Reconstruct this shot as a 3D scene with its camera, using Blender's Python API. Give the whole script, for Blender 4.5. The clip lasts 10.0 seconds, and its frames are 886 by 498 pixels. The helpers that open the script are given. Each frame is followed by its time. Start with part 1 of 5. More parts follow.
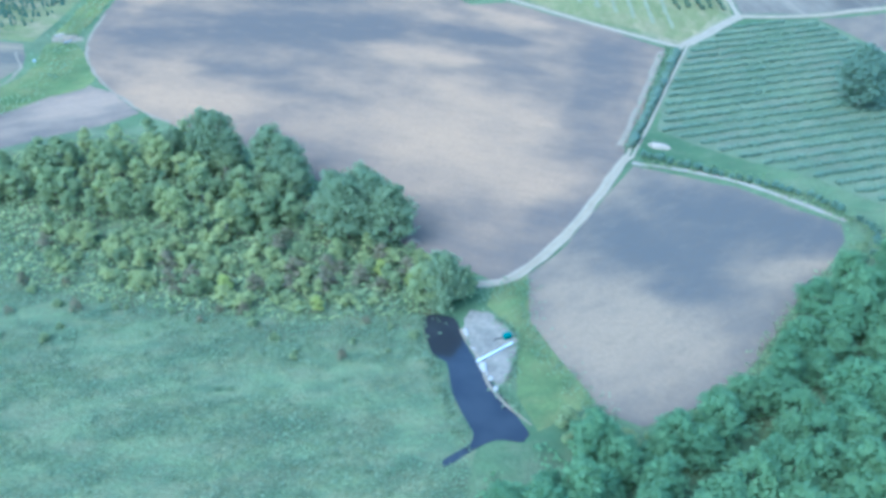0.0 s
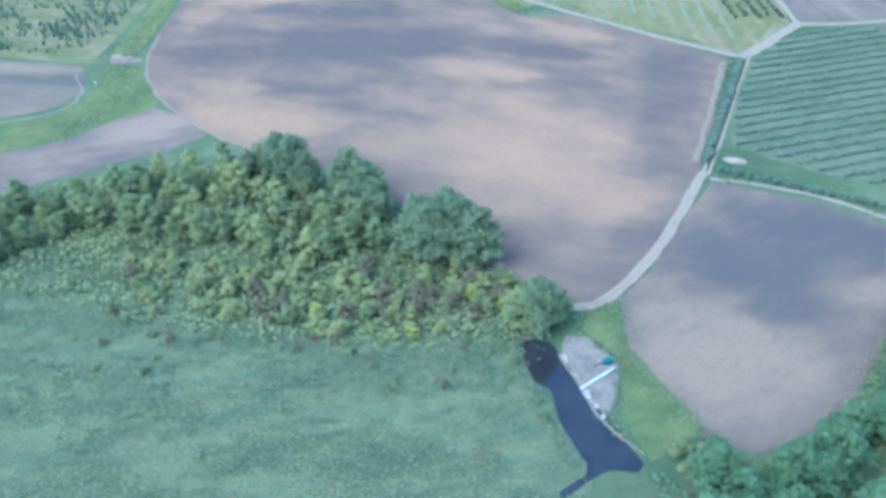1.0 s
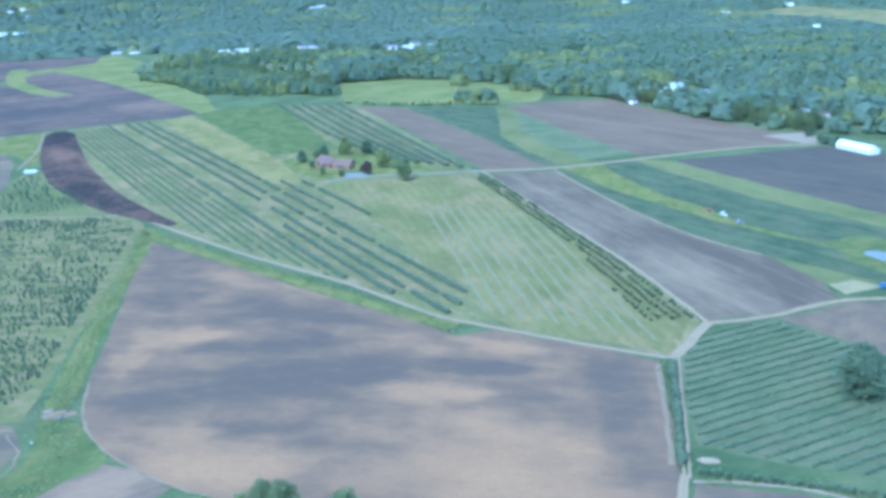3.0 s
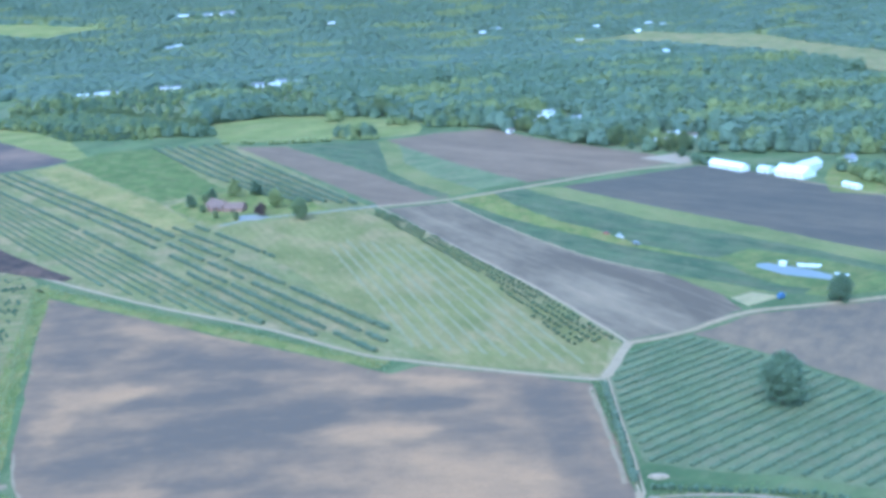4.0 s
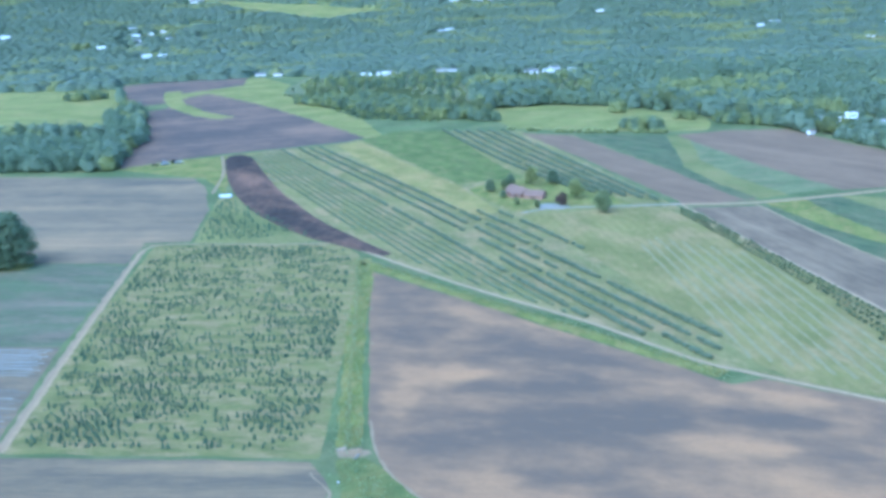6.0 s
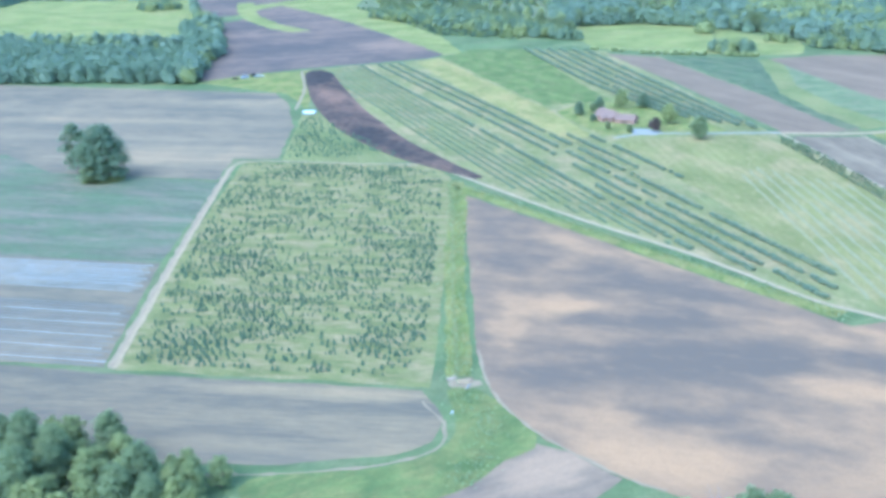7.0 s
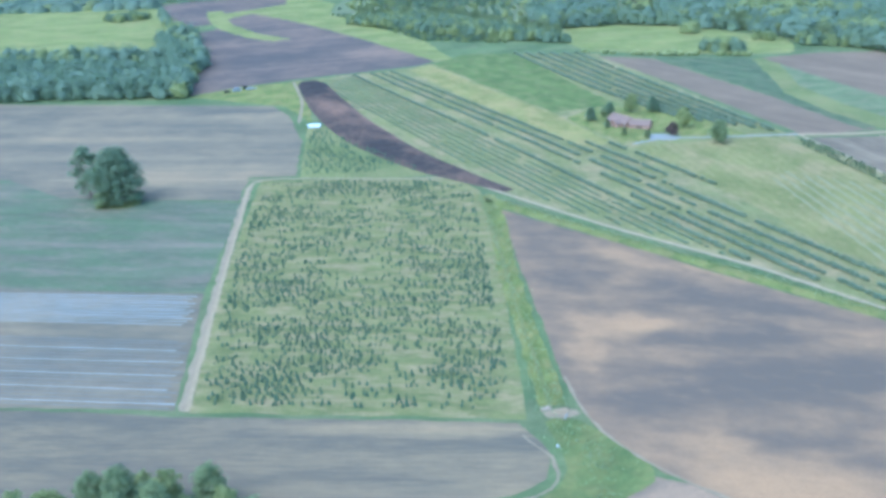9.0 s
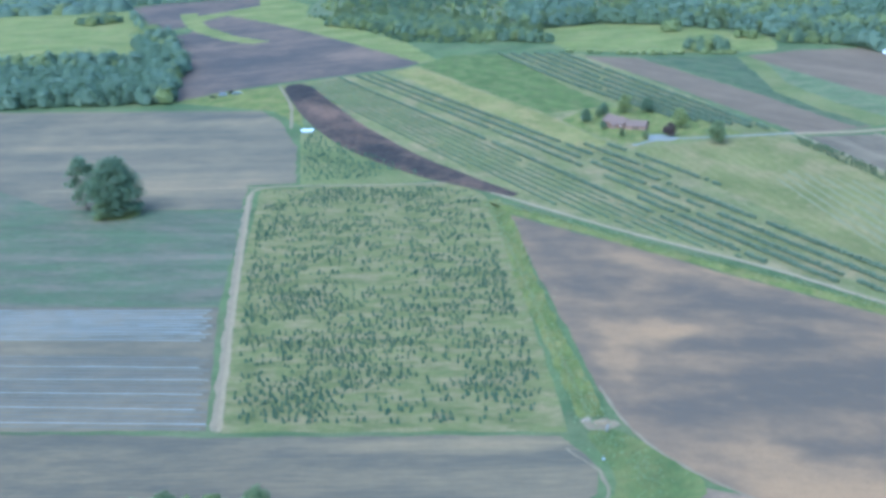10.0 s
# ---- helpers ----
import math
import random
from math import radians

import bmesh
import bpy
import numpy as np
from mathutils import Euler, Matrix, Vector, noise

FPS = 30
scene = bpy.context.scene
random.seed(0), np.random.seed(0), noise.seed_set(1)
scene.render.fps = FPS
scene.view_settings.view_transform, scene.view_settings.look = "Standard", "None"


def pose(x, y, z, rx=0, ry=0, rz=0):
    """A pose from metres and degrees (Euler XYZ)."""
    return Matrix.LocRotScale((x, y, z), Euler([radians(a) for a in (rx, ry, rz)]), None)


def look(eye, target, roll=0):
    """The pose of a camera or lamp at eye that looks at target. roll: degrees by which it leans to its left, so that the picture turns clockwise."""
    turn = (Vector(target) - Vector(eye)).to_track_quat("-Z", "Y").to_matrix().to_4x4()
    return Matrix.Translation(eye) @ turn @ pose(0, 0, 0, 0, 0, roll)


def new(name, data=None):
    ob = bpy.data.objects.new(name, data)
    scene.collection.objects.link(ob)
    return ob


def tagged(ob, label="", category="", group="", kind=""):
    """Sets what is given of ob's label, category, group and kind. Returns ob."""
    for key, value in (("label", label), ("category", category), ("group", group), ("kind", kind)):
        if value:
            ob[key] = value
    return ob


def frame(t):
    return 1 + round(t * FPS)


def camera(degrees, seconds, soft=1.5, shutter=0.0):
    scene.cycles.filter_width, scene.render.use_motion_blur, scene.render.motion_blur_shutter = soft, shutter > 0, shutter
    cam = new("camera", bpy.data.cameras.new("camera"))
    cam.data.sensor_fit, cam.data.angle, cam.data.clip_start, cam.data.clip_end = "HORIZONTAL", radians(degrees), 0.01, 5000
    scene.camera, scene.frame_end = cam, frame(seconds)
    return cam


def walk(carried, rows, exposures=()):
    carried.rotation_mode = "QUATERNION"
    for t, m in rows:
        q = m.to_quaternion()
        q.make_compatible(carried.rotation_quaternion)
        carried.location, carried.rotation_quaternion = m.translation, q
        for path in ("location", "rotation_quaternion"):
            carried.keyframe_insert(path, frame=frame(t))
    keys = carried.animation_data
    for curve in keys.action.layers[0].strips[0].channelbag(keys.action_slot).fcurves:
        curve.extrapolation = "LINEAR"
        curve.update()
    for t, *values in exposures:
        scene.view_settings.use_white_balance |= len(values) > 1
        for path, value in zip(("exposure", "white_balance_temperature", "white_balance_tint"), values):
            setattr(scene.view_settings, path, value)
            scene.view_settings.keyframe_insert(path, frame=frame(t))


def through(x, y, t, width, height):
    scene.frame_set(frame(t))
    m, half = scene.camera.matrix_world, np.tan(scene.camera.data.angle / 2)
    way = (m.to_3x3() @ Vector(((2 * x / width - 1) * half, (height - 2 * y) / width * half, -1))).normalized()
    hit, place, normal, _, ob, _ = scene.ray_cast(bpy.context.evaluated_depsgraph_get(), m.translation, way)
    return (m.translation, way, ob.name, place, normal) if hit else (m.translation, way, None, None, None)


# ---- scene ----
cam = camera(48.63, 10.0, soft=3.8)
PATH = [
    (0.0, -0.00, 0.00, 133.98, 56.291, 0.173, 1.676),
    (0.5, -8.85, 2.27, 136.09, 55.134, 1.367, 1.632),
    (1.0, -19.05, 4.14, 137.89, 56.296, 1.275, 1.621),
    (1.5, -29.37, 5.18, 139.20, 56.345, 0.806, -0.051),
    (2.0, -38.84, 6.60, 141.21, 56.991, 0.024, 0.366),
    (2.5, -49.04, 7.85, 143.62, 66.804, 2.230, -3.103),
    (2.7, -53.30, 8.31, 144.60, 72.164, 1.931, -6.712),
    (3.8, -79.74, 10.65, 150.03, 74.552, 2.866, -13.386),
    (4.0, -84.79, 11.48, 150.92, 74.930, 3.165, -17.748),
    (4.5, -97.51, 14.00, 153.08, 74.839, 2.335, -18.362),
    (5.0, -108.80, 17.10, 154.20, 75.285, 2.026, -11.953),
    (5.5, -119.12, 20.83, 155.10, 75.347, 1.217, -7.906),
    (6.0, -128.57, 24.75, 155.49, 74.824, 2.115, -3.441),
    (6.2, -132.42, 26.45, 155.61, 73.429, 1.668, -0.911),
    (7.3, -155.56, 38.90, 157.55, 70.012, 1.464, 0.209),
    (7.5, -159.99, 40.62, 158.05, 70.209, 1.003, -0.423),
    (8.0, -171.35, 44.67, 159.49, 69.759, 2.194, -1.598),
    (8.5, -182.62, 48.49, 160.83, 69.414, 2.495, -2.896),
    (9.0, -193.70, 52.24, 162.21, 70.043, 2.370, -3.036),
    (9.5, -204.77, 56.08, 164.12, 69.793, 2.965, -4.162),
    (10.0, -215.91, 59.86, 166.08, 69.815, 2.674, -5.246),
]
EXPOSURES = [(0.0, 1.73, 3900, -4), (0.5, 1.57, 4050, 0), (1.0, 1.55, 4120, 3), (1.5, 1.56, 4070, 1), (2.5, 1.42, 4030, -2), (4.0, 1.43, 4150, 1), (5.5, 1.40, 4130, -1), (6.2, 1.46, 4230, 0), (7.3, 1.96, 4400, 0), (8.1, 1.96, 4420, 0), (8.5, 1.79, 4400, 0), (9.0, 1.54, 4380, -1), (10.0, 1.28, 4350, -2)]
walk(cam, [(t, pose(x, y, z, rx, ry, rz)) for t, x, y, z, rx, ry, rz in PATH], EXPOSURES)

# ---- daylight: bright overcast, veiled sun ----
SUN_ELEV, SUN_AZIM = 50.0, 225.0
world = bpy.data.worlds.new("sky")
world.use_nodes = True
scene.world = world
wn = world.node_tree
wn.nodes.clear()
sky = wn.nodes.new("ShaderNodeTexSky")
sky.sky_type, sky.sun_disc = "NISHITA", False
sky.sun_elevation, sky.sun_rotation = radians(SUN_ELEV), radians(SUN_AZIM)
sky.air_density, sky.dust_density, sky.ozone_density = 1.4, 2.5, 1.5
bg = wn.nodes.new("ShaderNodeBackground")
bg.inputs["Strength"].default_value = 0.15
wo = wn.nodes.new("ShaderNodeOutputWorld")
wn.links.new(sky.outputs[0], bg.inputs[0])
wn.links.new(bg.outputs[0], wo.inputs[0])
sun = new("sun", bpy.data.lights.new("sun", "SUN"))
sun.data.energy, sun.data.angle, sun.data.color = 0.7, radians(40), (1.0, 0.96, 0.9)
a, e = radians(SUN_AZIM), radians(SUN_ELEV)
sun.matrix_world = look((math.sin(a) * math.cos(e) * 900, math.cos(a) * math.cos(e) * 900 + 400, math.sin(e) * 900), (0, 400, 0))


# ---- materials ----
class Mat:
    """Small helper round a node tree."""

    def __init__(self, name, rough=0.9, spec=0.25, sheen=0.0):
        self.m = bpy.data.materials.new(name)
        self.m.use_nodes = True
        self.t = self.m.node_tree
        self.b = self.t.nodes["Principled BSDF"]
        self.b.inputs["Roughness"].default_value = rough
        self.b.inputs["Specular IOR Level"].default_value = spec
        self.b.inputs["Sheen Weight"].default_value = sheen
        self.b.inputs["Sheen Roughness"].default_value = 0.6
        self.p = self.t.nodes.new("ShaderNodeNewGeometry").outputs["Position"]

    def node(self, kind, **values):
        n = self.t.nodes.new(kind)
        for k, v in values.items():
            n.inputs[k].default_value = v
        return n

    def link(self, a, b):
        self.t.links.new(a, b)

    def coords(self, sx=1.0, sy=1.0, turn=0.0, at=(0, 0)):
        """World position turned by turn degrees about at and scaled."""
        s = self.node("ShaderNodeVectorMath")
        s.operation = "SUBTRACT"
        s.inputs[1].default_value = (at[0], at[1], 0)
        self.link(self.p, s.inputs[0])
        r = self.node("ShaderNodeVectorRotate", Angle=radians(-turn))
        r.rotation_type = "Z_AXIS"
        self.link(s.outputs[0], r.inputs["Vector"])
        q = self.node("ShaderNodeVectorMath")
        q.operation = "MULTIPLY"
        q.inputs[1].default_value = (sx, sy, 1.0)
        self.link(r.outputs[0], q.inputs[0])
        return q.outputs[0]

    def noise(self, vec, scale, detail=3.0, rough=0.55, lo=0.35, hi=0.65):
        n = self.node("ShaderNodeTexNoise", Scale=scale, Detail=detail, Roughness=rough)
        self.link(vec, n.inputs["Vector"])
        return self.ramp(n.outputs[0], lo, hi)

    def ramp(self, value, lo, hi, a=0.0, b=1.0):
        r = self.node("ShaderNodeMapRange")
        r.interpolation_type = "SMOOTHSTEP"
        for i, v in enumerate((lo, hi, a, b)):
            r.inputs[i + 1].default_value = v
        self.link(value, r.inputs[0])
        return r.outputs[0]

    def math(self, op, x, y):
        n = self.node("ShaderNodeMath")
        n.operation = op
        for i, v in enumerate((x, y)):
            if isinstance(v, (int, float)):
                n.inputs[i].default_value = v
            else:
                self.link(v, n.inputs[i])
        return n.outputs[0]

    def mix(self, fac, x, y, mode="MIX"):
        n = self.node("ShaderNodeMix")
        n.data_type, n.blend_type = "RGBA", mode
        for i, v in ((0, fac), (6, x), (7, y)):
            if isinstance(v, (int, float)):
                n.inputs[i].default_value = v
            elif isinstance(v, tuple):
                n.inputs[i].default_value = (*v, 1.0)
            else:
                self.link(v, n.inputs[i])
        return n.outputs[2]

    def stripes(self, turn, gap, lo=0.3, hi=0.7, wobble=0.0):
        """Lines that run along the turned x axis, gap metres apart."""
        w = self.node("ShaderNodeTexWave", Scale=6.28318 / gap / 20.0, Distortion=wobble, Detail=2.0)
        w.inputs["Detail Scale"].default_value = 0.6
        w.bands_direction = "Y"
        self.link(self.coords(1, 1, turn), w.inputs["Vector"])
        return self.ramp(w.outputs["Fac"], lo, hi)

    def blob(self, x, y, rx, ry, turn):
        """1 at the middle of a soft uneven oval, 0 outside."""
        c = self.coords(1.0 / rx, 1.0 / ry, turn, (x, y))
        n = self.node("ShaderNodeTexNoise", Scale=0.9, Detail=3.0)
        self.link(c, n.inputs["Vector"])
        off = self.node("ShaderNodeVectorMath")
        off.operation = "MULTIPLY_ADD"
        off.inputs[1].default_value, off.inputs[2].default_value = (1.3, 1.3, 0), (-0.65, -0.65, 0)
        self.link(n.outputs["Color"], off.inputs[0])
        add = self.node("ShaderNodeVectorMath")
        add.operation = "ADD"
        self.link(c, add.inputs[0])
        self.link(off.outputs[0], add.inputs[1])
        ln = self.node("ShaderNodeVectorMath")
        ln.operation = "LENGTH"
        flat = self.node("ShaderNodeVectorMath")
        flat.operation = "MULTIPLY"
        flat.inputs[1].default_value = (1, 1, 0)
        self.link(add.outputs[0], flat.inputs[0])
        self.link(flat.outputs[0], ln.inputs[0])
        return self.ramp(ln.outputs["Value"], 0.35, 1.25, 1.0, 0.0)

    def bump(self, height, dist=0.1, strength=0.6):
        n = self.node("ShaderNodeBump", Strength=strength, Distance=dist)
        self.link(height, n.inputs["Height"])
        self.link(n.outputs[0], self.b.inputs["Normal"])

    def color(self, c):
        if isinstance(c, tuple):
            self.b.inputs["Base Color"].default_value = (*c, 1.0)
        else:
            self.link(c, self.b.inputs["Base Color"])
        return self.m


def soil(name, dark, light, turn=10.0, streak=5.0, size=60.0, furrow=0.0, gap=3.0, light_spots=(), dark_spots=(), bias=0.0, band=0.0):
    """Bare tilled soil: damp and dry patches drawn out along the tillage, clods and furrows."""
    m = Mat(name, 0.95, 0.06)
    mid = tuple((x + y) / 2 for x, y in zip(dark, light))
    f = m.noise(m.coords(1, streak * 0.5, turn), 1.0 / size, 4.0, 0.55, 0.32 + bias, 0.68 + bias)
    g2 = m.noise(m.coords(1, streak, turn), 4.0 / size, 4.0, 0.6, 0.3, 0.7)
    f = m.math("ADD", m.math("MULTIPLY", f, 0.38), m.math("MULTIPLY", g2, 0.30))
    for s in light_spots:
        f = m.math("ADD", f, m.math("MULTIPLY", m.blob(*s[:5]), s[5]))
    for s in dark_spots:
        f = m.math("SUBTRACT", f, m.math("MULTIPLY", m.blob(*s[:5]), s[5]))
    f = m.ramp(f, -0.15, 1.15)
    col = m.mix(f, dark, light)
    fine = m.noise(m.coords(), 0.9, 5.0, 0.7, 0.25, 0.75)
    col = m.mix(m.math("MULTIPLY", fine, 0.28), col, tuple(x * 0.55 for x in mid))
    clod = m.noise(m.coords(0.7, 1.3, turn, (12, 5)), 0.3, 4.0, 0.65, 0.4, 0.75)
    col = m.mix(m.math("MULTIPLY", clod, 0.2), col, tuple(x * 0.6 for x in mid))
    dusty = m.noise(m.coords(0.6, 1.3, turn, (91, 35)), 0.12, 4.0, 0.65, 0.5, 0.75)
    col = m.mix(m.math("MULTIPLY", dusty, 0.14), col, light)
    lines = m.stripes(turn, gap, 0.25, 0.75, 1.2)
    col = m.mix(m.math("MULTIPLY", lines, 0.02 + furrow), col, tuple(x * 0.6 for x in mid))
    if band:
        col = m.mix(m.math("MULTIPLY", m.noise(m.coords(0.03, 1, turn), 1.6 / band, 3.0, 0.6, 0.45, 0.7), 0.35), col, dark)
        col = m.mix(m.math("MULTIPLY", m.noise(m.coords(0.03, 1, turn, (50, 400)), 1.0 / band, 3.0, 0.6, 0.5, 0.75), 0.4), col, light)
    m.bump(fine, 0.12, 0.5)
    return m.color(col)


def grass(name, a, b, dry, turn=0.0, size=35.0, dryness=0.35, stripe=0.0, gap=4.0, streak=1.5, band=0.0):
    """Mown or rough grass: lush and dry patches, mower lines and tufts."""
    a, b, dry = (tuple(x * k for x, k in zip(c, (1.12, 1.03, 0.98))) for c in (a, b, dry))
    m = Mat(name, 0.95, 0.06)
    f = m.noise(m.coords(1, streak, turn), 1.0 / size, 5.0, 0.65, 0.36, 0.64)
    col = m.mix(f, tuple(x * 0.9 for x in a), tuple(x * 1.08 for x in b))
    d = m.noise(m.coords(1, streak, turn, (37, 11)), 1.3 / size, 6.0, 0.66, 0.42, 0.66)
    col = m.mix(m.math("MULTIPLY", d, dryness), col, dry)
    fine = m.noise(m.coords(), 1.1, 5.0, 0.7, 0.25, 0.75)
    col = m.mix(m.math("MULTIPLY", fine, 0.4), col, tuple(x * 0.45 for x in a))
    tuft = m.noise(m.coords(1, streak * 1.4, turn, (9, 70)), 0.2, 4.0, 0.65, 0.4, 0.7)
    col = m.mix(m.math("MULTIPLY", tuft, 0.35), col, tuple(x * 0.55 for x in b))
    dry2 = m.noise(m.coords(1, streak * 1.4, turn, (170, 4)), 0.13, 4.0, 0.65, 0.5, 0.75)
    col = m.mix(m.math("MULTIPLY", dry2, dryness * 0.7), col, dry)
    if stripe:
        col = m.mix(m.math("MULTIPLY", m.stripes(turn, gap, 0.25, 0.75, 1.5), stripe), col, tuple(x * 0.5 for x in a))
    if band:
        col = m.mix(m.math("MULTIPLY", m.noise(m.coords(0.03, 1, turn), 2.2 / band, 3.0, 0.6, 0.5, 0.72), 0.3), col, dry)
        col = m.mix(m.math("MULTIPLY", m.noise(m.coords(0.03, 1, turn, (50, 400)), 1.2 / band, 3.0, 0.6, 0.45, 0.7), 0.45), col, tuple(x * 0.6 for x in a))
    m.bump(fine, 0.25, 0.6)
    return m.color(col)


def leaf(name, a, b, through=0.4):
    """Foliage: hue varies from plant to plant and leaf to leaf."""
    a, b = (tuple(x * k for x, k in zip(c, (1.10, 1.0, 0.94))) for c in (a, b))
    m = Mat(name, 0.65, 0.25, 0.03)
    info = m.node("ShaderNodeObjectInfo")
    isl = m.t.nodes.new("ShaderNodeNewGeometry")
    f = m.math("ADD", m.math("MULTIPLY", info.outputs["Random"], 0.55), m.math("MULTIPLY", isl.outputs["Random Per Island"], 0.45))
    col = m.mix(f, a, b)
    n = m.noise(m.coords(), 0.35, 3.0, 0.6, 0.3, 0.7)
    col = m.mix(m.math("MULTIPLY", n, 0.3), col, tuple(x * 0.6 for x in a))
    m.color(col)
    tr = m.node("ShaderNodeBsdfTranslucent")
    m.link(m.mix(0.5, col, (0.30, 0.36, 0.10)), tr.inputs["Color"])
    both = m.node("ShaderNodeMixShader", Fac=through)
    m.link(m.b.outputs[0], both.inputs[1])
    m.link(tr.outputs[0], both.inputs[2])
    m.link(both.outputs[0], m.t.nodes["Material Output"].inputs["Surface"])
    return m.m


def plain(name, c, rough=0.6, vary=0.25, scale=0.8, spec=0.12, metal=0.0):
    m = Mat(name, rough, spec)
    m.b.inputs["Metallic"].default_value = metal
    n = m.noise(m.coords(), scale, 4.0, 0.6, 0.3, 0.7)
    n2 = m.noise(m.coords(), scale * 9.0, 3.0, 0.6, 0.3, 0.7)
    col = m.mix(m.math("MULTIPLY", n, vary), c, tuple(x * 0.6 for x in c))
    col = m.mix(m.math("MULTIPLY", n2, vary * 0.5), col, tuple(x * 0.7 for x in c))
    return m.color(col)


GREEN_A, GREEN_B, DRY = (0.094, 0.138, 0.061), (0.140, 0.178, 0.076), (0.245, 0.222, 0.128)
M_GROUND = grass("ground_grass", GREEN_A, GREEN_B, DRY, 10, 60, 0.35)
M_VERGE = grass("verge_grass", (0.129, 0.167, 0.049), (0.198, 0.217, 0.067), (0.322, 0.249, 0.114), 70, 22, 0.45)
M_LUSH = grass("lush_grass", (0.108, 0.152, 0.055), (0.158, 0.186, 0.064), (0.285, 0.225, 0.095), 30, 18, 0.35)
M_PALE = grass("pale_meadow", (0.158, 0.186, 0.072), (0.198, 0.214, 0.084), (0.282, 0.240, 0.118), -70, 60, 0.45, 0.12, 6.0)
M_ORCHARD = grass("orchard_meadow", (0.182, 0.192, 0.070), (0.228, 0.220, 0.086), (0.325, 0.255, 0.135), -85, 60, 0.7, 0.12, 6.6)
M_DRYSTRIP = grass("yellowing_grass", (0.196, 0.204, 0.070), (0.246, 0.238, 0.086), (0.365, 0.278, 0.130), -68, 40, 0.6)
M_YELLOW = grass("yellow_meadow", (0.165, 0.200, 0.064), (0.222, 0.238, 0.080), (0.310, 0.268, 0.120), 0, 60, 0.5)
M_FIRFIELD = grass("tree_plot_grass", (0.150, 0.168, 0.064), (0.188, 0.195, 0.075), (0.315, 0.250, 0.138), -9, 22, 0.8, 0.0, 4.0, 2.6)
M_MARSH = grass("marsh_reeds", (0.112, 0.150, 0.075), (0.158, 0.190, 0.085), (0.225, 0.212, 0.105), 12, 16, 0.55, 0.0, 4.0, 2.2)
M_SCRUBFLOOR = grass("scrub_floor", (0.100, 0.135, 0.055), (0.140, 0.165, 0.068), (0.205, 0.175, 0.095), 20, 8, 0.5)
M_ROWS = grass("row_grass", (0.170, 0.186, 0.076), (0.212, 0.216, 0.088), (0.345, 0.270, 0.150), -70, 45, 0.75, 0.10, 8.5)
M_VINE = grass("vine_grass", (0.130, 0.168, 0.085), (0.168, 0.196, 0.098), (0.235, 0.214, 0.130), 18, 30, 0.5)
M_CROP = grass("low_crop", (0.084, 0.124, 0.069), (0.119, 0.152, 0.076), (0.190, 0.184, 0.109), -63, 28, 0.7, 0.2, 3.0, 1.5, band=7.0)
M_YOUNG = grass("young_crop", (0.128, 0.150, 0.097), (0.110, 0.150, 0.080), (0.244, 0.185, 0.148), -11, 50, 0.6, 0.1, 3.6, 3.0, band=32.0)
M_OLIVE = grass("olive_crop", (0.094, 0.140, 0.044), (0.140, 0.176, 0.056), (0.225, 0.200, 0.095), -60, 22, 0.5)
M_HAY = grass("cut_straw", (0.287, 0.261, 0.138), (0.338, 0.301, 0.163), (0.388, 0.342, 0.204), 20, 20, 0.4)

SOIL_DARK, SOIL_LIGHT = (0.126, 0.101, 0.078), (0.395, 0.236, 0.120)
M_SOIL_MAIN = soil(
    "soil_main", SOIL_DARK, SOIL_LIGHT, -20, 1.5, 80, 0.0, 3.0,
    light_spots=[(-60, 276, 75, 26, -18, 0.34), (0, 246, 40, 30, -35, 0.36), (16, 232, 16, 14, 0, 0.2), (-90, 285, 30, 14, -25, 0.25), (-20, 323, 28, 9, -18, 0.46), (5, 283, 32, 10, -38, 0.32),
                 (17, 357, 22, 7, -32, 0.46), (-113, 400, 24, 13, -8, 0.6), (-130, 378, 10, 16, 0, 0.35), (-47, 441, 46, 9, -50, 0.3), (-105, 311, 18, 8, -12, 0.22), (-90, 470, 40, 10, -52, 0.25), (-30, 300, 30, 9, -12, 0.15)],
    dark_spots=[(-72, 350, 46, 13, -8, 0.42), (-40, 351, 22, 15, -18, 0.36), (-108, 338, 26, 10, -4, 0.34), (3, 341, 26, 9, -24, 0.48), (13, 314, 18, 9, -34, 0.36), (-62, 416, 38, 14, -38, 0.3),
                (-90, 385, 26, 9, -12, 0.3), (-120, 452, 18, 20, 0, 0.22), (44, 300, 12, 42, -15, 0.3), (-55, 290, 24, 7, -14, 0.2), (22, 216, 10, 9, 0, 0.2), (-80, 308, 22, 8, -12, 0.24), (-18, 389, 18, 10, -40, 0.25), (-58, 382, 26, 12, -14, 0.22), (-54, 340, 34, 11, -8, 0.2)])
M_SOIL_EAST = soil(
    "soil_east", (0.114, 0.097, 0.077), (0.310, 0.206, 0.115), 40, 1.6, 60, 0.0, 3.0,
    light_spots=[(74, 193, 18, 6, 12, 0.5), (38, 160, 24, 18, 0, 0.42), (32, 176, 18, 18, 0, 0.3), (40, 234, 9, 14, -20, 0.25), (60, 176, 14, 10, 20, 0.2)],
    dark_spots=[(72, 217, 28, 10, -24, 0.45), (87, 209, 14, 9, -34, 0.4), (50, 206, 18, 12, 0, 0.32), (53, 187, 14, 7, 25, 0.28)])
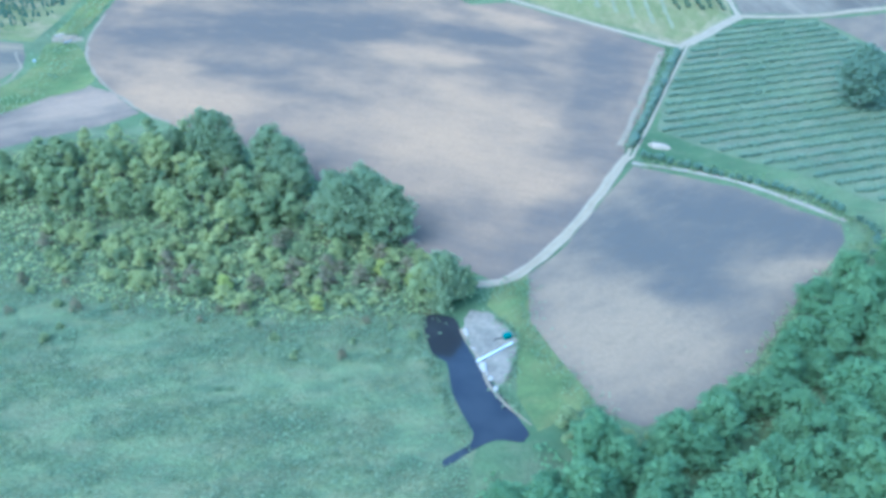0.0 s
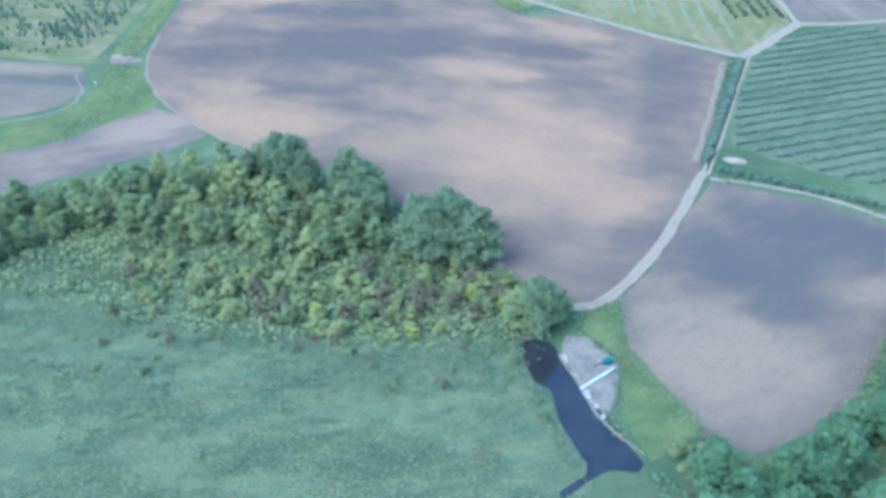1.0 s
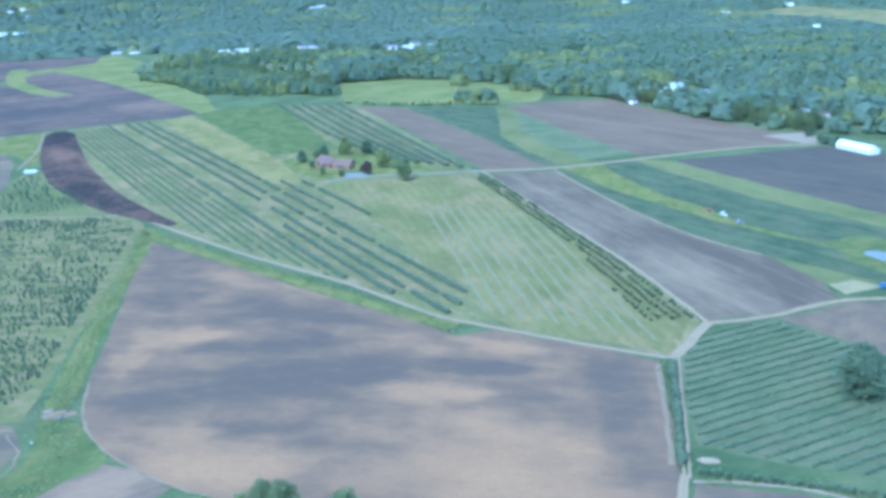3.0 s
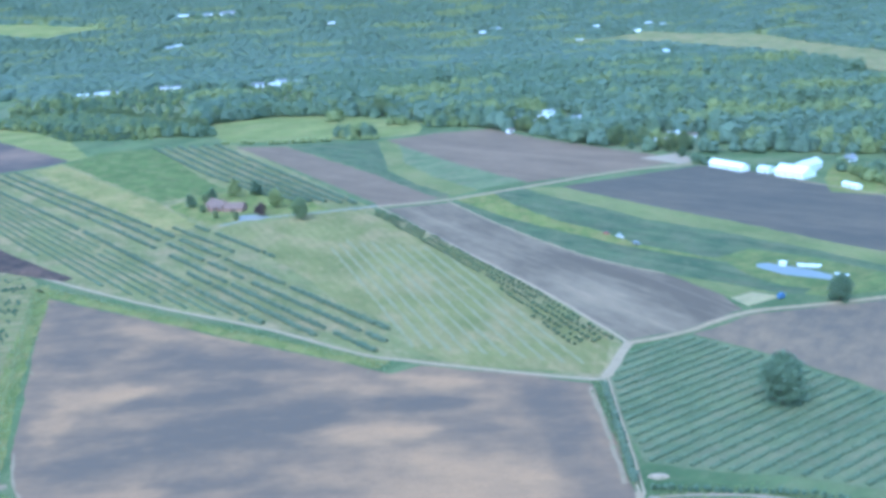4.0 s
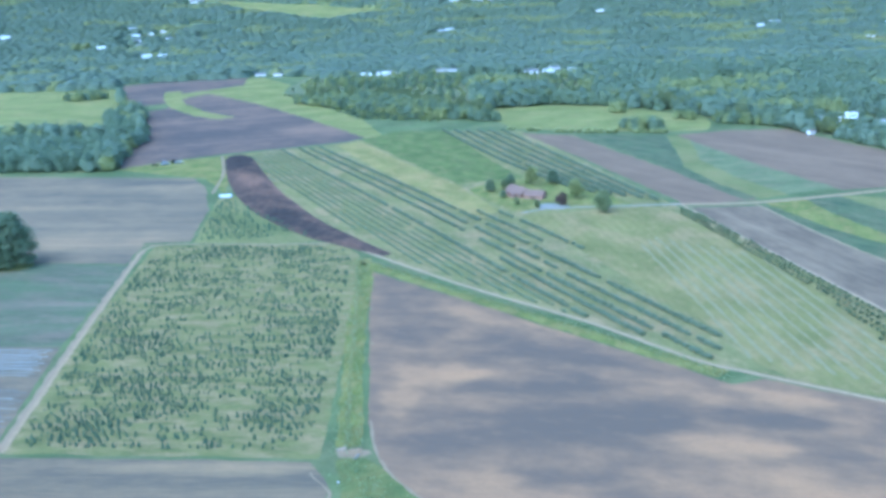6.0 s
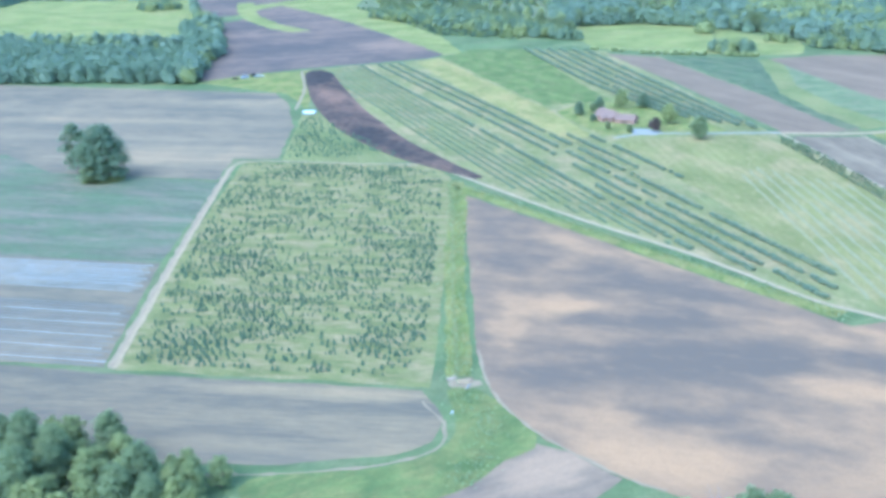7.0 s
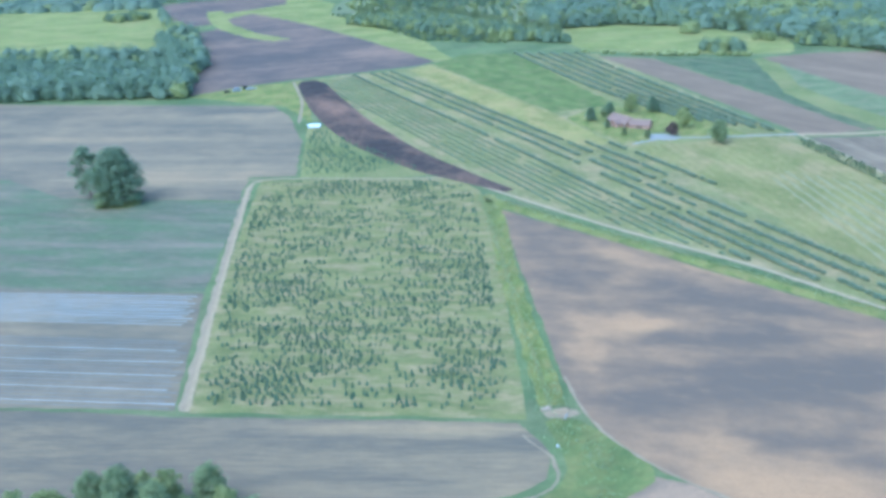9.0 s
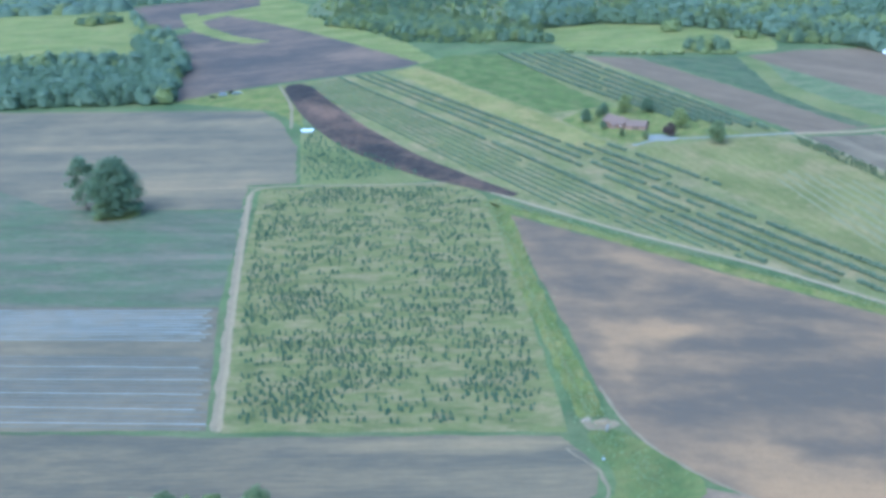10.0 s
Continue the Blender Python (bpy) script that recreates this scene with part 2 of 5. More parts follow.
M_SOIL_WEST = soil("soil_west", (0.128, 0.113, 0.084), (0.310, 0.222, 0.128), -11, 3.0, 70, 0.03, 3.2, light_spots=[(-325, 670, 60, 45, -11, 0.45), (-300, 830, 50, 25, -11, 0.3), (-420, 780, 70, 14, -11, 0.35), (-330, 590, 40, 30, -11, 0.4)], dark_spots=[(-300, 700, 40, 14, -11, 0.35), (-330, 860, 50, 14, -11, 0.3)], band=34.0)
M_SOIL_SOUTH = soil("soil_south", (0.112, 0.100, 0.078), (0.300, 0.212, 0.116), -8, 8.0, 50, 0.05, 3.2, light_spots=[(-130, 280, 60, 20, -10, 0.5), (-200, 331, 60, 5, -8, 0.45)], band=26.0)
M_SOIL_CORNER = soil("soil_corner", (0.142, 0.112, 0.082), (0.345, 0.228, 0.138), 25, 2.5, 40, 0.02, 3.2, light_spots=[(-122, 282, 22, 10, 20, 0.5), (-190, 230, 20, 10, 30, 0.3)])
M_SOIL_RED = soil("soil_reddish", (0.160, 0.116, 0.078), (0.270, 0.186, 0.118), -60, 4.0, 70, 0.06, 3.0, band=12.0)
M_SOIL_DIAG = soil("soil_violet", (0.128, 0.099, 0.070), (0.305, 0.226, 0.142), -80, 3.0, 60, 0.07, 3.0, light_spots=[(120, 425, 14, 60, 8, 0.45), (96, 600, 14, 60, 8, 0.2)], dark_spots=[(148, 450, 8, 70, 16, 0.75), (156, 400, 8, 40, -20, 0.5)], band=9.0)
M_SOIL_FAR = soil("soil_far", (0.086, 0.076, 0.068), (0.265, 0.172, 0.116), 15, 1.5, 75, 0.0, 4.0, light_spots=[(-210, 1150, 50, 40, -50, 0.3), (-430, 1000, 25, 50, 0, 0.25), (-400, 1560, 40, 30, 0, 0.3)], dark_spots=[(-330, 1150, 60, 40, 10, 0.3), (-420, 1330, 40, 50, 0, 0.25)], band=60.0)
M_SOIL_NE = soil("soil_northeast", (0.092, 0.083, 0.067), (0.195, 0.146, 0.098), -58, 3.0, 90, 0.08, 4.0, band=16.0)
M_MOUND = soil("mound_earth", (0.045, 0.040, 0.037), (0.220, 0.134, 0.090), -60, 1.4, 22, 0.0, 3.0, light_spots=[(-250, 850, 14, 30, 16, 0.55), (-218, 800, 6, 60, 20, 0.5), (-180, 705, 5, 60, 28, 0.45)], dark_spots=[(-275, 950, 24, 45, 0, 0.6), (-205, 700, 12, 60, 26, 0.35)])
M_TRACK = plain("track_dirt", (0.340, 0.250, 0.145), 0.9, 0.45, 0.25)
M_TRACK_PALE = plain("track_gravel", (0.350, 0.262, 0.160), 0.9, 0.35, 0.3)
M_GRAVEL = soil("bank_gravel", (0.15, 0.120, 0.085), (0.40, 0.315, 0.215), 40, 1.2, 4, 0.0, 3.0, bias=-0.06)
M_LIGHTSTONE = plain("pale_stone", (0.42, 0.36, 0.29), 0.85, 0.35, 1.5)
M_SAND = plain("sandy_edge", (0.35, 0.27, 0.185), 0.9, 0.4, 0.5)
M_DUST = plain("dusty_headland", (0.285, 0.212, 0.130), 0.95, 0.4, 0.2)
M_STRAWLINE = plain("dry_strip", (0.262, 0.236, 0.120), 0.9, 0.5, 0.3)
M_PLASTIC = plain("mulch_film", (0.300, 0.295, 0.260), 0.55, 0.5, 0.1, 0.25)
M_FILMDULL = plain("dusty_film", (0.180, 0.165, 0.135), 0.65, 0.5, 0.1, 0.2)
# mud tone, with the pale sky reflection also put into the base colour
M_MUDSKYWATER = plain("muddy_sky_water", (0.19, 0.19, 0.185), 0.35, 0.15, 0.1, 0.2)
M_BARK = plain("bark", (0.15, 0.11, 0.085), 0.9, 0.4, 2.0)
M_DEADWOOD = plain("dead_wood", (0.30, 0.26, 0.24), 0.9, 0.3, 2.0)
M_WHITE = plain("white_paint", (0.820, 0.820, 0.800), 0.5, 0.12, 0.3)
M_WHITEFILM = plain("white_sheeting", (0.86, 0.88, 0.88), 0.4, 0.10, 0.2)
M_GREYROOF = plain("grey_shingles", (0.26, 0.25, 0.26), 0.85, 0.3, 0.5)
M_LIGHTROOF = plain("pale_metal_roof", (0.62, 0.63, 0.64), 0.45, 0.2, 0.3)
M_REDROOF = plain("red_brown_shingles", (0.215, 0.145, 0.115), 0.85, 0.4, 0.6)
M_BRICK = plain("tan_brick", (0.33, 0.205, 0.155), 0.85, 0.3, 1.0)
M_BROWNROOF = plain("brown_shingles", (0.24, 0.17, 0.14), 0.85, 0.3, 0.6)
M_GLASS = plain("window_glass", (0.05, 0.06, 0.07), 0.1, 0.1, 0.5, 0.5)
M_DOOR = plain("door_paint", (0.18, 0.12, 0.09), 0.5, 0.2, 1.0)
M_CARWHITE = plain("car_white", (0.52, 0.52, 0.52), 0.3, 0.05, 0.5, 0.5)
M_CARGREY = plain("car_grey", (0.25, 0.26, 0.28), 0.3, 0.05, 0.5, 0.5)
M_CARRED = plain("car_red", (0.35, 0.10, 0.07), 0.35, 0.1, 0.5, 0.5)
M_CARBLUE = plain("tractor_blue", (0.09, 0.15, 0.28), 0.4, 0.1, 0.5, 0.5)
M_RUBBER = plain("rubber", (0.03, 0.03, 0.03), 0.8, 0.2, 1.0)
M_CONCRETE = plain("concrete", (0.272, 0.257, 0.223), 0.85, 0.3, 0.8)
M_GREENPAINT = plain("green_paint", (0.035, 0.132, 0.099), 0.5, 0.2, 1.0)
L_DARK = leaf("leaf_dark", (0.112, 0.168, 0.112), (0.175, 0.236, 0.148))
L_OAK = leaf("oak_leaves", (0.165, 0.218, 0.112), (0.235, 0.285, 0.138))
L_MID = leaf("leaf_mid", (0.195, 0.245, 0.105), (0.310, 0.350, 0.140))
L_LIGHT = leaf("leaf_light", (0.275, 0.315, 0.115), (0.430, 0.450, 0.165))
L_YELLOW = leaf("leaf_yellow", (0.34, 0.38, 0.08), (0.44, 0.46, 0.12))
L_RUSSET = leaf("leaf_russet", (0.19, 0.17, 0.10), (0.27, 0.23, 0.13))
L_PURPLE = leaf("leaf_purple", (0.06, 0.04, 0.055), (0.10, 0.06, 0.075))
L_FIR = leaf("needles", (0.048, 0.092, 0.056), (0.074, 0.122, 0.070), 0.15)
L_ROW = leaf("row_leaves", (0.092, 0.128, 0.078), (0.138, 0.172, 0.096), 0.2)
L_VINE = leaf("vine_leaves", (0.108, 0.155, 0.086), (0.150, 0.190, 0.104), 0.25)
# far foliage: aerial haze put into the leaf colour, so paler and bluer
L_HAZED = leaf("hazed_canopy", (0.140, 0.200, 0.150), (0.200, 0.270, 0.185))
L_POND = leaf("pond_wood_leaves", (0.115, 0.200, 0.090), (0.190, 0.285, 0.120))
L_REED = leaf("reed_blades", (0.172, 0.235, 0.127), (0.265, 0.314, 0.171))

m = Mat("pond_water", 0.06, 0.5)
m.b.inputs["IOR"].default_value = 1.5
wv = m.noise(m.coords(), 1.6, 3.0, 0.5, 0.2, 0.8)
m.bump(wv, 0.02, 0.15)
M_WATER = m.color(m.mix(m.noise(m.coords(), 0.12, 2.0), (0.026, 0.024, 0.024), (0.036, 0.034, 0.032)))


# ---- builders ----
def mesh(name, verts, faces, mat, smooth=False):
    me = bpy.data.meshes.new(name)
    verts = np.asarray(verts, dtype=np.float32)
    faces = np.asarray(faces, dtype=np.int32)
    k = faces.shape[1]
    me.vertices.add(len(verts))
    me.vertices.foreach_set("co", verts.ravel())
    me.loops.add(faces.size)
    me.loops.foreach_set("vertex_index", faces.ravel())
    me.polygons.add(len(faces))
    me.polygons.foreach_set("loop_start", np.arange(0, faces.size, k, dtype=np.int32))
    me.update(calc_edges=True)
    me.polygons.foreach_set("use_smooth", np.full(len(faces), smooth))
    me.materials.append(mat)
    return me


def part(name, bm, mat, parent, label=""):
    """Links a bmesh as one mesh object under a thing or a part."""
    me = bpy.data.meshes.new(name)
    bm.normal_update()
    bm.to_mesh(me)
    bm.free()
    me.materials.append(mat)
    ob = new(name, me)
    ob.parent = parent
    return tagged(ob, label) if label else ob


def mpart(name, me, parent, label=""):
    ob = new(name, me)
    ob.parent = parent
    return tagged(ob, label) if label else ob


def thing(name, m, label, category, group=""):
    ob = new(name)
    ob.matrix_basis = m
    return tagged(ob, label, category, group)


def box(bm, x0, x1, y0, y1, z0, z1, bev=0.0):
    g = bmesh.ops.create_cube(bm, size=1.0, matrix=Matrix.LocRotScale(((x0 + x1) / 2, (y0 + y1) / 2, (z0 + z1) / 2), None, (x1 - x0, y1 - y0, z1 - z0)))
    if bev:
        eds = list({ed for v in g["verts"] for ed in v.link_edges})
        bmesh.ops.bevel(bm, geom=eds, offset=bev, segments=1, affect="EDGES")
    return bm


def tube(bm, pts, radii, n=7):
    """A bent tapered limb through pts."""
    rings = []
    for i, p in enumerate(pts):
        d = (Vector(pts[min(i + 1, len(pts) - 1)]) - Vector(pts[max(i - 1, 0)])).normalized()
        u = d.orthogonal().normalized()
        w = d.cross(u)
        rings.append([bm.verts.new(Vector(p) + (u * math.cos(6.2832 * k / n) + w * math.sin(6.2832 * k / n)) * radii[i]) for k in range(n)])
    for r, s in zip(rings, rings[1:]):
        for k in range(n):
            bm.faces.new((r[k], r[(k + 1) % n], s[(k + 1) % n], s[k]))
    bm.faces.new(rings[-1])
    return bm


def spline(pts, step=6.0, closed=False):
    """Smooth line through pts, a point about every step metres."""
    p = [Vector((*q[:2], 0)) for q in pts]
    n, out = len(p), []
    for i in range(n if closed else n - 1):
        if closed:
            q0, q1, q2, q3 = p[i - 1], p[i], p[(i + 1) % n], p[(i + 2) % n]
        else:
            q0, q1, q2, q3 = p[max(i - 1, 0)], p[i], p[i + 1], p[min(i + 2, n - 1)]
        k = max(1, int((q2 - q1).length / step))
        for j in range(k):
            t = j / k
            out.append(0.5 * (2 * q1 + (q2 - q0) * t + (2 * q0 - 5 * q1 + 4 * q2 - q3) * t * t + (3 * q1 - q0 - 3 * q2 + q3) * t ** 3))
    if not closed:
        out.append(p[-1])
    return out


def wobbled(poly, step, amount, rounded):
    """Outline of a field: straight or rounded sides with a slightly uneven edge."""
    if rounded:
        line = spline(poly, step, True)
    else:
        line = []
        for i, q in enumerate(poly):
            q, r = Vector((*q, 0)), Vector((*poly[(i + 1) % len(poly)], 0))
            k = max(1, int((r - q).length / step))
            line += [q.lerp(r, j / k) for j in range(k)]
    return [v + Vector((noise.noise(v * 0.07), noise.noise(v * 0.07 + Vector((50, 9, 3))), 0)) * amount + Vector((noise.noise(v * 0.35), noise.noise(v * 0.35 + Vector((5, 90, 3))), 0)) * amount * 0.4 for v in line]


def field(name, poly, z, mat, label, category="field", wob=1.2, rounded=False, step=5.0):
    """A patch of land: one thin sheet just above what lies under it."""
    bm = bmesh.new()
    vs = [bm.verts.new((v.x, v.y, z)) for v in wobbled(poly, step, wob, rounded)]
    f = bm.faces.new(vs)
    bm.normal_update()
    if f.normal.z < 0:
        bmesh.ops.reverse_faces(bm, faces=[f])
    bmesh.ops.triangulate(bm, faces=bm.faces[:])
    ob = part(name, bm, mat, None)
    return tagged(ob, label, category, kind="structure")


def ribbon(name, pts, width, z, mat, label, category="track", wob=0.5, step=4.0):
    """A track or strip along a smooth line, with uneven edges and a slight crown."""
    line = spline(pts, step)
    V, F = [], []
    for i, v in enumerate(line):
        d = (line[min(i + 1, len(line) - 1)] - line[max(i - 1, 0)]).normalized()
        s = Vector((-d.y, d.x, 0))
        for k, o in enumerate((-0.5, -0.2, 0.2, 0.5)):
            q = v + s * (o * width + (noise.noise(v * 0.15 + Vector((k * 31, 0, 0))) * wob if k in (0, 3) else 0))
            V.append((q.x, q.y, z + (0.05 if k in (1, 2) else 0)))
        if i:
            b = 4 * i
            F += [(b - 4 + k, b - 3 + k, b + 1 + k, b + k) for k in range(3)]
    F = [f[::-1] for f in F]
    ob = new(name, mesh(name, V, F, mat))
    return tagged(ob, label, category, kind="structure")


def inside(poly, x, y):
    c = False
    for (x0, y0), (x1, y1) in zip(poly, poly[1:] + poly[:1]):
        if (y0 > y) != (y1 > y) and x < (x1 - x0) * (y - y0) / (y1 - y0) + x0:
            c = not c
    return c


def chords(poly, p, d):
    """Stretches of the line p + s d that lie inside poly."""
    cuts = []
    for (x0, y0), (x1, y1) in zip(poly, poly[1:] + poly[:1]):
        ex, ey = x1 - x0, y1 - y0
        den = d[0] * ey - d[1] * ex
        if abs(den) > 1e-9:
            s = ((x0 - p[0]) * ey - (y0 - p[1]) * ex) / den
            u = ((x0 - p[0]) * d[1] - (y0 - p[1]) * d[0]) / den
            if 0 <= u < 1:
                cuts.append(s)
    cuts.sort()
    return list(zip(cuts[::2], cuts[1::2]))


RNG = np.random.default_rng(7)
HILL_AT, HILL_R0, HILL_R1 = (-60.0, 300.0), 1750.0, 4300.0


def height(x, y):
    """Lie of the land: flat round the farm, wooded hills far off."""
    r = np.hypot(x - HILL_AT[0], y - HILL_AT[1])
    t = np.clip((r - HILL_R0) / (HILL_R1 - HILL_R0), 0, 1)
    s = t * t * (3 - 2 * t)
    az = np.arctan2(x - HILL_AT[0], y - HILL_AT[1])
    top = 235 + 40 * np.sin(az * 3.1 + 0.6) + 22 * np.sin(az * 8.3) - 60 * np.clip(az, -0.2, 1.0)
    roll = 8 * np.sin(x * 0.004 + 1.0) * np.sin(y * 0.0035) * np.clip((r - 1780) / 600, 0, 1)
    return s * top + np.maximum(roll, 0)


def domes(pos, rad, tall, mat, name, n=6, jit=0.22, skirt=0.55, smooth=False, drop=0.0):
    """Many rounded leafy clumps in one mesh: uneven domes of three rings with a point of leaves on top."""
    pos, rad, tall = np.asarray(pos, float), np.asarray(rad, float), np.asarray(tall, float)
    N = len(pos)
    rings = [(0.62 * skirt / 0.55, 0.12), (1.0, 0.42), (0.72, 0.8)]
    V = np.zeros((N, 3 * n + 1, 3))
    turn = RNG.random(N) * 6.28
    for j, (r, h) in enumerate(rings):
        for k in range(n):
            a = turn + 6.2832 * (k + 0.5 * (j % 2)) / n
            rr = rad * r * (1 + jit * RNG.normal(size=N))
            V[:, j * n + k] = np.c_[pos[:, 0] + rr * np.cos(a), pos[:, 1] + rr * np.sin(a), pos[:, 2] - drop * (j == 0) + tall * (h + 0.4 * jit * RNG.normal(size=N) * (j > 0))]
    V[:, 3 * n] = np.c_[pos[:, 0] + 0.2 * rad * RNG.normal(size=N), pos[:, 1] + 0.2 * rad * RNG.normal(size=N), pos[:, 2] + tall * (1 + 0.1 * RNG.normal(size=N))]
    F = []
    for j in range(2):
        for k in range(n):
            p, q, r, s = j * n + k, j * n + (k + 1) % n, (j + 1) * n + (k + 1) % n, (j + 1) * n + k
            F += [(p, q, s), (q, r, s)]
    F += [(2 * n + k, 2 * n + (k + 1) % n, 3 * n) for k in range(n)]
    F = np.asarray(F)
    allF = (F[None] + (np.arange(N) * (3 * n + 1))[:, None, None]).reshape(-1, 3)
    return mesh(name, V.reshape(-1, 3), allF, mat, smooth)


def leaves(centres, normals, size, mat, name, jit=0.55):
    """Leaf sprays: small bent diamonds, loosely facing along normals."""
    N = len(centres)
    nrm = normals + jit * RNG.normal(size=(N, 3))
    nrm /= np.linalg.norm(nrm, axis=1)[:, None]
    ref = RNG.normal(size=(N, 3))
    u = np.cross(nrm, ref)
    u /= np.linalg.norm(u, axis=1)[:, None]
    w = np.cross(nrm, u)
    s = size * (0.65 + 0.7 * RNG.random(N))[:, None]
    V = np.stack([centres - u * s, centres - w * s * 0.7 + nrm * s * 0.15, centres + u * s, centres + w * s * 0.7 + nrm * s * 0.15], 1).reshape(-1, 3)
    b = np.arange(N)[:, None] * 4
    F = np.concatenate([b + [0, 1, 2], b + [0, 2, 3]], 1).reshape(-1, 3)
    return mesh(name, V, F, mat)


def canopy(pos, rad, tall, mat, name, per, size, n=6):
    """Crowns of a wood: dark cores wrapped in clumped leaf sprays."""
    pos, rad, tall = np.asarray(pos, float), np.asarray(rad, float), np.asarray(tall, float)
    core = domes(pos, rad * 0.8, tall * 0.86, mat, name, n, 0.2, 0.85)
    N = len(pos)
    # a few clumps on each crown, leaves gathered round them
    k = 7
    a = RNG.random((N, k)) * 6.2832
    h = RNG.uniform(0.25, 0.95, (N, k))
    ring = np.sqrt(np.clip(1 - ((h - 0.45) / 0.6) ** 2, 0.05, 1)) * RNG.uniform(0.6, 1.0, (N, k))
    which = RNG.integers(0, k, (N, per))
    rows = np.arange(N)[:, None]
    d = RNG.normal(size=(N, per, 3)) * 0.27
    ca, ch, cr = a[rows, which], h[rows, which], ring[rows, which]
    out = np.stack([np.cos(ca) * cr, np.sin(ca) * cr, (ch - 0.35) * 1.2 + 0.25], 2)
    c = np.stack([pos[:, None, 0] + (out[..., 0] + d[..., 0]) * rad[:, None], pos[:, None, 1] + (out[..., 1] + d[..., 1]) * rad[:, None], pos[:, None, 2] + np.clip(ch + d[..., 2] * 0.5, 0.08, 1.06) * tall[:, None]], 2)
    spray = leaves(c.reshape(-1, 3), (out + d + [0, 0, 0.4]).reshape(-1, 3), size, mat, name, 0.4)
    V, F, at = [], [], 0
    for me in (core, spray):
        v, f = np.zeros(len(me.vertices) * 3, np.float32), np.zeros(len(me.loops), np.int32)
        me.vertices.foreach_get("co", v)
        me.loops.foreach_get("vertex_index", f)
        V.append(v.reshape(-1, 3))
        F.append(f.reshape(-1, 3) + at)
        at += len(me.vertices)
        bpy.data.meshes.remove(me)
    return mesh(name, np.concatenate(V), np.concatenate(F), mat)


def crown_mesh(h, w, base, clumps, per, size, mat, seed, lean=0.0, gaps=0.0, top=0.75):
    """A crown of leafy clumps round a leafy heart, uneven in outline; gaps opens it between the clumps."""
    global RNG
    keep, RNG = RNG, np.random.default_rng(seed)
    C, Nn = [], []
    for i in range(clumps):
        u = (i + 0.5) / clumps
        zz = base + (h - base) * (0.08 + 0.86 * u)
        prof = math.sin(math.pi * min(1, (0.12 + 0.88 * u) ** top)) ** 0.7
        a = i * 2.39996 + RNG.normal() * 0.4
        r = w / 2 * prof * (0.42 + 0.46 * math.sqrt(RNG.random())) * (1 - gaps * RNG.random())
        cr = w * (0.13 + 0.08 * RNG.random()) * (0.75 + 0.4 * prof)
        c = np.array([r * math.cos(a) + lean * zz, r * math.sin(a), min(zz + RNG.normal() * 0.05 * h, h - cr * 0.5)])
        d = RNG.normal(size=(per, 3))
        d /= np.linalg.norm(d, axis=1)[:, None]
        d[:, 2] = np.abs(d[:, 2]) * 0.9 + d[:, 2] * 0.1
        rr = cr * (0.35 + 0.85 * RNG.random(per))[:, None]
        C.append(c + d * rr * [1, 1, 0.8])
        Nn.append(d + [0, 0, 0.8])
    if gaps < 0.2:
        # the heart of the crown closes the view between the clumps
        n = clumps * per // 5
        d = RNG.normal(size=(n, 3))
        d /= np.linalg.norm(d, axis=1)[:, None]
        mid = base + (h - base) * 0.48
        C.append(np.array([0, 0, mid]) + d * np.array([w * 0.36, w * 0.36, (h - base) * 0.40]) * (0.85 + 0.2 * RNG.random(n))[:, None])
        Nn.append(d + [0, 0, 0.5])
    me = leaves(np.concatenate(C), np.concatenate(Nn), size, mat, "crown")
    RNG = keep
    return me


def trunk_mesh(h, base, w, rad, seed, mat, limbs=6):
    r = random.Random(seed)
    bm = bmesh.new()
    top = base + (h - base) * 0.7
    pts = [(0, 0, -0.3), (r.uniform(-.2, .2), r.uniform(-.2, .2), base * 0.6), (r.uniform(-.4, .4), r.uniform(-.4, .4), base + (top - base) * 0.4), (r.uniform(-.6, .6), r.uniform(-.6, .6), top)]
    tube(bm, pts, [rad * 1.25, rad * 0.85, rad * 0.55, rad * 0.12], 7)
    for i in range(limbs):
        a = i * 2.4 + r.uniform(-.3, .3)
        z0 = base * 0.8 + (top - base) * i / limbs * 0.8
        L = w * r.uniform(0.26, 0.4)
        p0 = Vector((pts[1][0], pts[1][1], z0))
        p1 = p0 + Vector((math.cos(a) * L * .5, math.sin(a) * L * .5, L * .35))
        p2 = p0 + Vector((math.cos(a) * L, math.sin(a) * L, L * .9))
        tube(bm, [p0, p1, p2], [rad * .42, rad * .26, rad * .07], 5)
    me = bpy.data.meshes.new("trunk")
    bm.to_mesh(me)
    bm.free()
    me.materials.append(mat)
    return me


def tree_proto(h, w, base, clumps, per, size, mat, seed, rad=0.3, gaps=0.0, top=0.75, bark=None):
    return (trunk_mesh(h, base, w, rad, seed, bark or M_BARK), crown_mesh(h, w, base, clumps, per, size, mat, seed, 0.0, gaps, top))


def plant(proto, x, y, s, label, name="tree", group="", category="tree", z=0.0):
    """One tree: an Empty at the foot with a trunk and a crown."""
    ob = thing(name, pose(x, y, z, 0, 0, (x * 37.7 + y * 11.3) % 360), label, category, group)
    ob.scale = (s, s, s)
    mpart("trunk", proto[0], ob)
    mpart("crown", proto[1], ob)
    return ob


def stuff(name, me, label, category):
    return tagged(new(name, me), label, category, kind="stuff")


